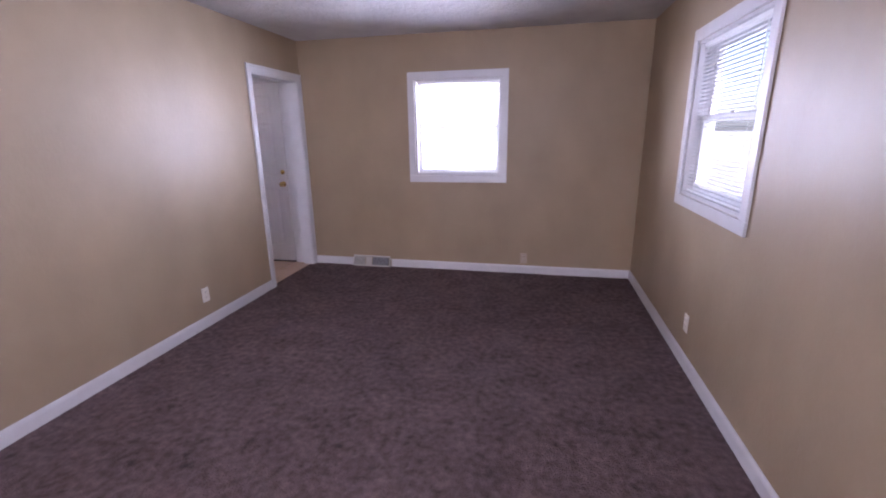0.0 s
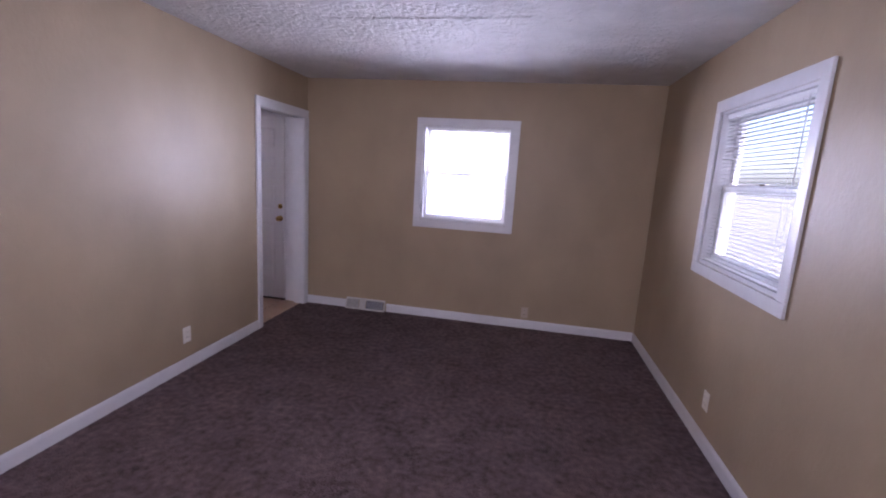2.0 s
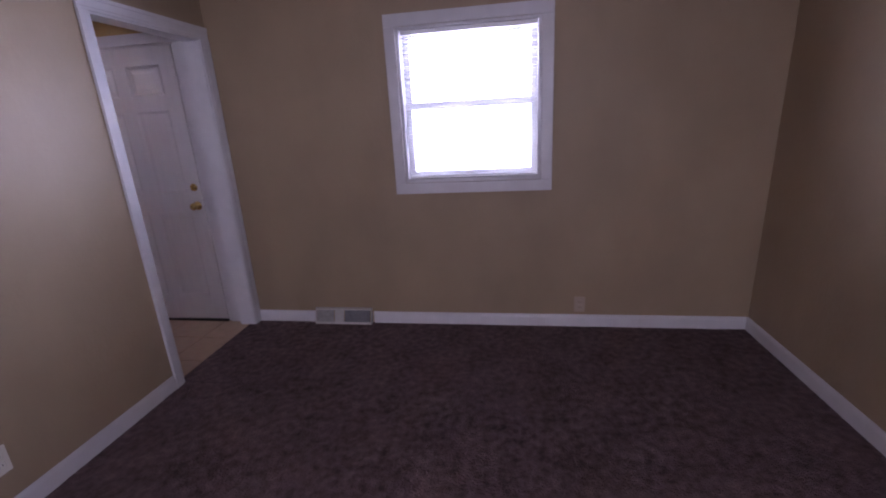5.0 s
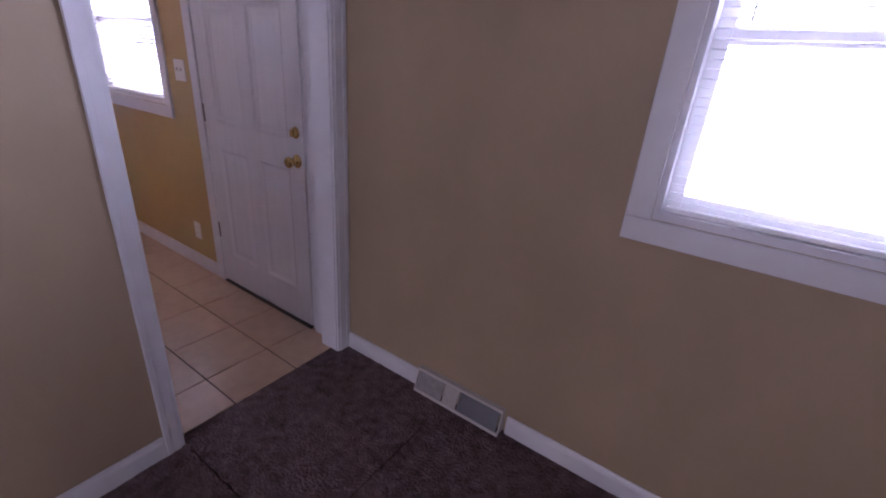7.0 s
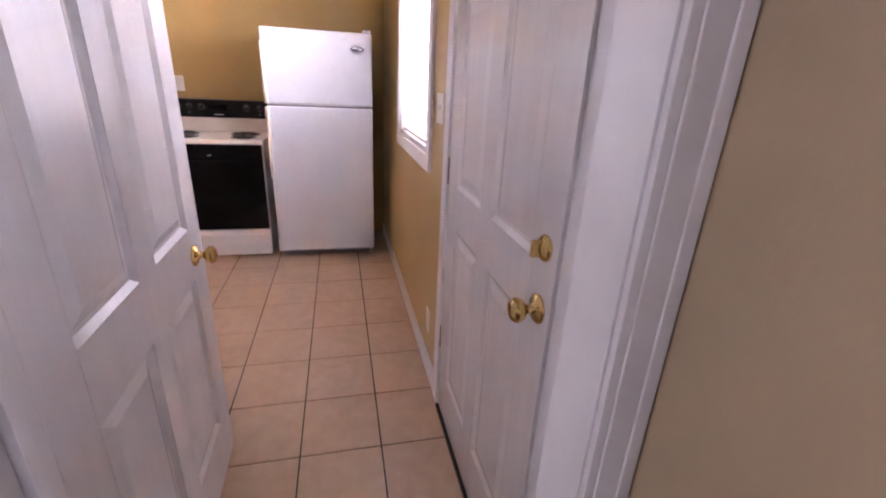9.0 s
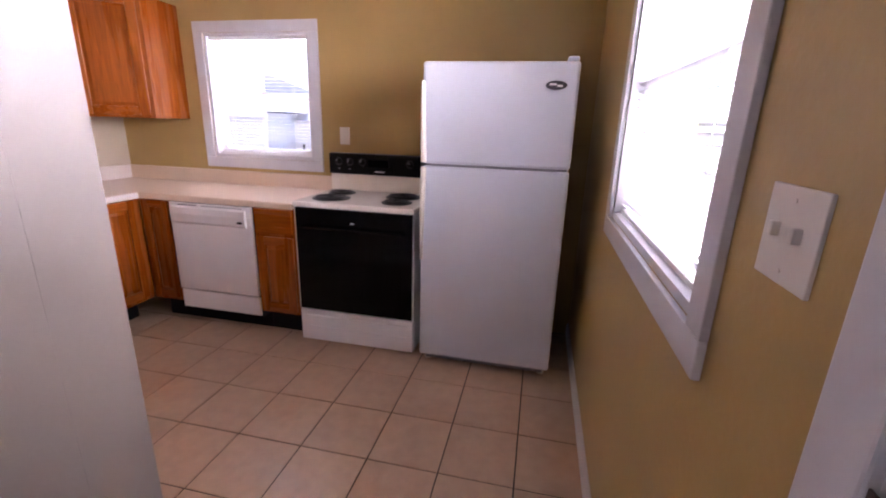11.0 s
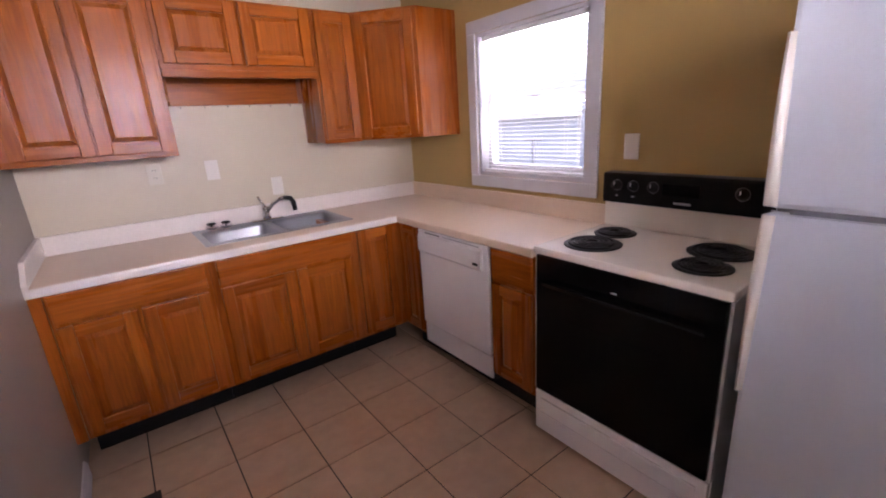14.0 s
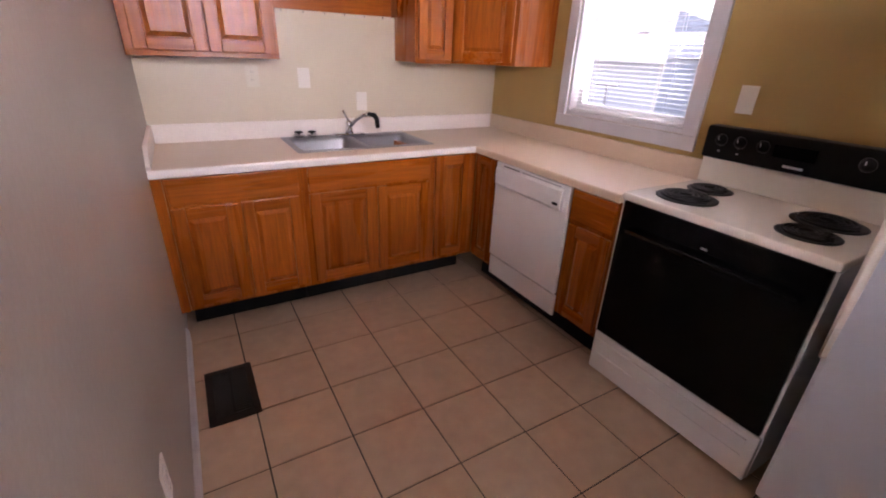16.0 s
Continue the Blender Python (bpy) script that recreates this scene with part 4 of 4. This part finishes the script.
pts = [(-3.0855, S + 0.002), (-3.0855, UF), (W + 0.305, -2.975), (W + 0.002, -2.975), (W + 0.002, S + 0.002)]
lo = [bm.verts.new((x, y, UB)) for x, y in pts]
hi = [bm.verts.new((x, y, UT)) for x, y in pts]
bm.faces.new(lo)
bm.faces.new(hi[::-1])
for i in range(5):
    bm.faces.new((lo[i], lo[(i + 1) % 5], hi[(i + 1) % 5], hi[i]))
bmesh.ops.recalc_face_normals(bm, faces=bm.faces[:])
part("body", bm, OAKV, corner)
d0, d1 = Vector((-3.0855, UF, UB)), Vector((W + 0.305, -2.975, UB))
along = (d1 - d0)
ang = math.atan2(along.y, along.x)
nrm = Vector((math.sin(ang), -math.cos(ang), 0)) * -1
if nrm.x + nrm.y < 0:
    nrm = -nrm
mdoor = Matrix.Translation(d0 + along * 0.06 + nrm * 0.001 + Vector((0, 0, 0.018))) @ Matrix.Rotation(ang, 4, "Z") 
raised_door(corner, along.length * 0.88, UT - UB - 0.035, mdoor)

# spice shelf under the short cabinet
shelf = thing("wall_shelf", (-2.45, S + 0.05, 1.62), "oak valance shelf with scrolled ends above the sink", "shelf")
part("back_board", block(-2.824, -2.029, S + 0.001, S + 0.020, 1.632, 1.789, 0.002), OAKX, shelf)
part("light_rail", block(-2.824, -2.029, UF - 0.02, UF + 0.012, 1.752, 1.7895, 0.003), OAKX, shelf)
for x in (-2.048, -2.806):
    bm = bmesh.new()
    prof = [(S + 0.021, 1.628), (S + 0.10, 1.628), (S + 0.125, 1.650), (S + 0.115, 1.685), (S + 0.135, 1.715), (S + 0.16, 1.783), (S + 0.021, 1.783)]
    rows = [[bm.verts.new((x + dx, y, z)) for y, z in prof] for dx in (-0.009, 0.009)]
    k = len(prof)
    for i in range(k):
        bm.faces.new((rows[0][i], rows[0][(i + 1) % k], rows[1][(i + 1) % k], rows[1][i]))
    bm.faces.new(rows[0])
    bm.faces.new(rows[1][::-1])
    bmesh.ops.recalc_face_normals(bm, faces=bm.faces[:])
    part("bracket", bm, OAKV, shelf)

hook = [(0.0, 0.0, 0.0), (0.0, 0.0, -0.007), (0.0, 0.005, -0.013), (0.0, 0.011, -0.013), (0.0, 0.014, -0.008)]
for k in range(6):
    x = -2.74 + 0.125 * k
    ch = thing("cup_hook", (x, S + 0.012, 1.632), "small dark cup hook under the valance", "hook", "cup hooks")
    part("hook", tube(bmesh.new(), [(x + a, S + 0.010 + b, 1.632 + c) for a, b, c in hook], 0.0018, 6), HINGE, ch)

# ---- stove ----
RY0, RY1, RXF, RXB = -1.815, -1.055, -3.092, W + 0.03
stove = thing("electric_stove", (-3.4, -1.435, 0), "white electric coil stove with black oven door", "stove")
part("body", block(RXB, RXF - 0.03, RY0 + 0.004, RY1 - 0.004, 0.02, 0.895, 0.004), ENAMEL, stove)
part("drawer", block(RXF - 0.029, RXF, RY0 + 0.006, RY1 - 0.006, 0.022, 0.232, 0.006), ENAMEL, stove, "white storage drawer")
part("drawer_lip", block(RXF + 0.0005, RXF + 0.010, RY0 + 0.04, RY1 - 0.04, 0.180, 0.200, 0.004), ENAMEL, stove)
part("drawer_ridge", block(RXF + 0.0005, RXF + 0.006, RY0 + 0.04, RY1 - 0.04, 0.112, 0.124, 0.003), ENAMEL, stove)
door = part("oven_door", block(RXF - 0.029, RXF + 0.006, RY0 + 0.012, RY1 - 0.012, 0.240, 0.894, 0.006), BLACKG, stove, "black glass oven door")
part("oven_window", block(RXF + 0.0062, RXF + 0.0075, RY0 + 0.17, RY1 - 0.17, 0.42, 0.64, 0.0), BLACKG, door)
part("handle", tube(bmesh.new(), [(RXF + 0.012, RY0 + 0.06, 0.775), (RXF + 0.034, RY0 + 0.075, 0.78), (RXF + 0.036, -1.435, 0.782), (RXF + 0.034, RY1 - 0.075, 0.78), (RXF + 0.012, RY1 - 0.06, 0.775)], 0.010),
     BLACKG, door, "black door handle", True)
part("side_trim", block(RXF - 0.029, RXF - 0.004, RY0 + 0.001, RY0 + 0.0115, 0.236, 0.895, 0.002), ENAMEL, stove)
part("side_trim", block(RXF - 0.029, RXF - 0.004, RY1 - 0.0115, RY1 - 0.001, 0.236, 0.895, 0.002), ENAMEL, stove)
part("maker_mark", block(RXF + 0.0062, RXF + 0.0068, -1.447, -1.423, 0.815, 0.820), MARK, door)
part("cooktop", block(RXB, RXF + 0.012, RY0 - 0.001, RY1 + 0.001, 0.8975, 0.930, 0.010), BISQUE, stove, "bisque enamel cooktop")
part("riser", block(RXB - 0.02, RXB + 0.035, RY0, RY1, 0.9305, 1.045, 0.006), BISQUE, stove)
bg = part("backguard", block(RXB - 0.02, RXB + 0.062, RY0, RY1, 1.0455, 1.186, 0.012), BLACKP, stove, "black control backguard")
part("clock_window", block(RXB + 0.0625, RXB + 0.0635, -1.53, -1.38, 1.10, 1.15), BLACKG, bg)
part("maker_mark", block(RXB + 0.0625, RXB + 0.0632, -1.48, -1.41, 1.066, 1.075), MARK, bg)
for y in (RY0 + 0.075, RY0 + 0.155, RY0 + 0.245, RY1 - 0.175, RY1 - 0.075):
    m = Matrix.Translation((RXB + 0.0625, y, 1.130)) @ Matrix.Rotation(radians(90), 4, "Y")
    kb = part("control_knob", lathe(bmesh.new(), m, [(0.026, 0), (0.024, 0.006), (0.018, 0.010), (0.016, 0.024), (0.004, 0.026)], 20), BLACKP, bg, smooth=True)
    part("pointer", block(RXB + 0.089, RXB + 0.0895, y - 0.0015, y + 0.0015, 1.132, 1.146), MARK, kb)
for y in (RY0 + 0.075, RY0 + 0.155, RY1 - 0.075):
    part("dial_mark", block(RXB + 0.0625, RXB + 0.0632, y - 0.006, y + 0.006, 1.080, 1.084), MARK, bg)
for x, y, r in ((-3.468, -1.672, 0.080), (-3.258, -1.645, 0.106), (-3.455, -1.235, 0.104), (-3.250, -1.214, 0.083)):
    m = Matrix.Translation((x, y, 0.9302))
    pan = part("drip_pan", lathe(bmesh.new(), m, [(r + 0.010, 0.0), (r + 0.011, 0.003), (r + 0.004, 0.005), (r * 0.75, 0.001), (0.02, 0.0008)], 36), COIL, stove, "blackened drip pan", True)
    turns = 4.2
    pts = [(x + rr * math.cos(a), y + rr * math.sin(a), 0.9395)
           for a, rr in ((2 * math.pi * turns * k / 90, 0.018 + (r - 0.022) * k / 90) for k in range(91))]
    part("coil", tube(bmesh.new(), pts, 0.0055, 6), COIL, pan, "dark spiral heating coil", True)

# ---- fridge ----
GY0, GY1, GXF, GXB, GT = -1.003, -0.242, -3.036, W + 0.05, 1.697
fr = thing("refrigerator", (-3.35, -0.63, 0), "white top-freezer refrigerator with side handles", "refrigerator")
part("case", block(GXB, GXF - 0.070, GY0 + 0.004, GY1 - 0.004, 0.055, GT - 0.008, 0.006), FRIDGEW, fr)
SE = 1.188
part("gasket", block(GXF - 0.0695, GXF - 0.056, GY0 + 0.012, GY1 - 0.012, 0.07, GT - 0.02), GREY, fr, "grey door gasket")
up = part("freezer_door", block(GXF - 0.055, GXF, GY0, GY1, SE + 0.007, GT, 0.014), FRIDGEW, fr)
low = part("fridge_door", block(GXF - 0.055, GXF, GY0, GY1, 0.060, SE - 0.007, 0.014), FRIDGEW, fr)
part("seam_trim", block(GXF - 0.050, GXF - 0.012, GY0 + 0.05, GY1 - 0.06, SE - 0.0065, SE + 0.0065), GREY, fr, "grey strip between the doors")


def handle(bm, z0, z1, wide_top):
    """A moulded side handle that flares where it meets the seam."""
    n = 14
    rows = []
    for k in range(n + 1):
        f = k / n
        z = z0 + (z1 - z0) * f
        g = f if wide_top else 1 - f
        outw = 0.004 + 0.016 * math.sin(math.pi * min(1, 0.15 + 0.85 * g)) ** 0.8
        y0, y1 = GY0 - 0.005, GY0 + 0.012 + 0.014 * g
        x0, x1 = GXF - 0.030, GXF + outw
        rows.append([bm.verts.new(p) for p in ((x0, y0, z), (x1 - 0.006, y0, z), (x1, y0 + 0.008, z), (x1, y1 - 0.012, z), (GXF + 0.0005, y1, z), (x0, GY0 - 0.0005, z))])
    for a, b in zip(rows, rows[1:]):
        for k in range(6):
            bm.faces.new((a[k], a[(k + 1) % 6], b[(k + 1) % 6], b[k]))
    bm.faces.new(rows[0][::-1])
    bm.faces.new(rows[-1])
    bmesh.ops.recalc_face_normals(bm, faces=bm.faces[:])
    return bm


part("handle", handle(bmesh.new(), SE + 0.012, 1.605, False), BISQUE, up, "off-white moulded handle", True)
part("handle", handle(bmesh.new(), 0.66, SE - 0.012, True), BISQUE, low, "off-white moulded handle", True)
mbadge = Matrix.Translation((GXF + 0.0003, -0.346, 1.590)) @ Matrix.Rotation(radians(90), 4, "Y") @ Matrix.Diagonal((0.42, 1.0, 1.0, 1.0))
badge = part("badge", lathe(bmesh.new(), mbadge, [(0.050, 0.0), (0.050, 0.002), (0.046, 0.0035), (0.010, 0.0036)], 28), BADGE, up, "dark oval maker's badge", True)
part("badge_mark", block(GXF + 0.0040, GXF + 0.0045, -0.378, -0.346, 1.589, 1.599), MARK, badge)
part("badge_mark", block(GXF + 0.0040, GXF + 0.0045, -0.342, -0.316, 1.583, 1.592), MARK, badge)
part("hinge_cover", block(GXF - 0.10, GXF - 0.010, GY1 - 0.060, GY1 - 0.008, GT + 0.0005, GT + 0.022, 0.006), FRIDGEW, fr)
part("base_grille", block(GXF - 0.075, GXF - 0.060, GY0 + 0.03, GY1 - 0.03, 0.012, 0.054), GREY, fr)
for y in (GY0 + 0.04, GY1 - 0.04):
    bm = bmesh.new()
    disc(bm, Matrix.Translation((GXF - 0.085, y, 0.0005)), 0.022, 0.018, 0.054, 14)
    part("foot", bm, BISQUE, fr)
    bm = bmesh.new()
    disc(bm, Matrix.Translation((GXB + 0.06, y, 0.0005)), 0.022, 0.018, 0.054, 14)
    part("foot", bm, BISQUE, fr)

# ---- outside ----
GZ = -0.40                             # lawn
structure("ground", block(-400, 400, -400, 400, GZ - 0.02, GZ), GRASS, "dull winter lawn round the house", "ground")


def hipped_roof(bm, x0, x1, y0, y1, eave, ridge, run):
    """A roof over a rectangle, its ridge along y, hipped at both ends."""
    xm = (x0 + x1) / 2
    low = [bm.verts.new(p) for p in ((x0, y0, eave), (x1, y0, eave), (x1, y1, eave), (x0, y1, eave))]
    a, b = bm.verts.new((xm, y0 + run, ridge)), bm.verts.new((xm, y1 - run, ridge))
    bm.faces.new((low[1], low[2], b, a))
    bm.faces.new((low[3], low[0], a, b))
    bm.faces.new((low[0], low[1], a))
    bm.faces.new((low[2], low[3], b))
    bm.faces.new(low[::-1])
    bmesh.ops.recalc_face_normals(bm, faces=bm.faces[:])
    return bm


HY0, HY1 = -23.0, -8.66
house = thing("neighbor_house", (-16, -15.8, GZ), "pale blue sided house next door with grey roof", "house")
part("wall", block(-20, -13.0, HY0, HY1, GZ, 1.56), SIDING, house)
plank = mesh_of("siding_board", block(0, 0.012, HY0, HY1, 0, 0.168, 0.0, Matrix.Rotation(radians(2.5), 4, "Y")), SIDING)
for k in range(11):
    piece("siding_board", plank, house, (-13.004, 0, GZ + 0.05 + 0.168 * k))
part("corner_board", block(-13.02, -12.97, HY1 - 0.10, HY1 + 0.012, GZ, 1.55), VINYL, house, "white corner board")
part("fascia", block(-12.64, -12.60, HY0 - 0.3, HY1 + 0.3, 1.45, 1.585), VINYL, house, "white fascia board")
part("roof", hipped_roof(bmesh.new(), -20.4, -12.6, HY0 - 0.3, HY1 + 0.3, 1.59, 3.1, 2.6), SHINGLE, house, "grey shingle roof")
shed = thing("garden_shed", (-16, -6.2, GZ), "white shed beside the pale blue house", "shed")
part("wall", block(-17.2, -14.6, -8.9, -3.6, GZ, 1.35), VINYL, shed)
part("door", block(-14.6, -14.57, -8.4, -7.5, GZ + 0.02, 1.20, 0.004), VINYL, shed)
part("handle", block(-14.569, -14.53, -8.36, -8.30, 0.38, 0.58, 0.008), TOE, shed, "dark door handle")
part("roof", hipped_roof(bmesh.new(), -17.4, -14.4, -9.1, -3.4, 1.352, 1.95, 1.0), SHINGLE, shed, "low grey roof")
pole = thing("clothesline_post", (-10.5, -8.31, GZ), "grey steel T-shaped clothesline post", "post")
part("upright", tube(bmesh.new(), [(-10.5, -8.31, GZ - 0.02), (-10.5, -8.31, 0.90)], 0.035), POST, pole)
part("crossarm", tube(bmesh.new(), [(-10.5, -8.63, 0.917), (-10.5, -8.00, 0.917)], 0.03), POST, pole)

# ---- floor tiles of the kitchen ----
TX, TY = 0.3205, 0.3145
GX, GY = -2.222, -1.9505
full = mesh_of("tile", block(-TX / 2 + 0.0032, TX / 2 - 0.0032, -TY / 2 + 0.0032, TY / 2 - 0.0032, -0.0085, 0.0, 0.0018), TILE)
x = GX - 5 * TX
while x < -0.056:
    y = GY - 6 * TY
    while y < NK + 0.05:
        a, b, c, d = max(x, W), min(x + TX, -0.056), max(y, S), min(y + TY, NK + 0.04 if x > -1.2 and x < -0.3 else NK)
        if x + TX / 2 > KE + 0.1:
            c = max(c, CY + 0.015)
        inside = b - a > 0.02 and d - c > 0.02
        if inside:
            if abs(b - a - TX) < 1e-6 and abs(d - c - TY) < 1e-6:
                piece("tile", full, floor_kitchen, (x + TX / 2, y + TY / 2, 0.0))
            else:
                cut = mesh_of("tile", block(-(b - a) / 2 + 0.0035, (b - a) / 2 - 0.0035, -(d - c) / 2 + 0.0035, (d - c) / 2 - 0.0035, -0.0085, 0.0, 0.0018), TILE)
                piece("tile", cut, floor_kitchen, ((a + b) / 2, (c + d) / 2, 0.0))
        y += TY
    x += TX
chip = bmesh.new()
ring = [chip.verts.new((-0.612 + 0.009 * math.sin(a) * (1 + 0.35 * math.cos(2 * a)), -0.772 + 0.030 * math.cos(a) * (1 + 0.3 * math.sin(3 * a)), 0.0004))
        for a in (2 * math.pi * k / 14 for k in range(14))]
chip.faces.new(ring)
bmesh.ops.solidify(chip, geom=chip.faces[:], thickness=0.0010)
part("tile_chip", chip, GROUT, floor_kitchen, "dark chip broken out of a tile")
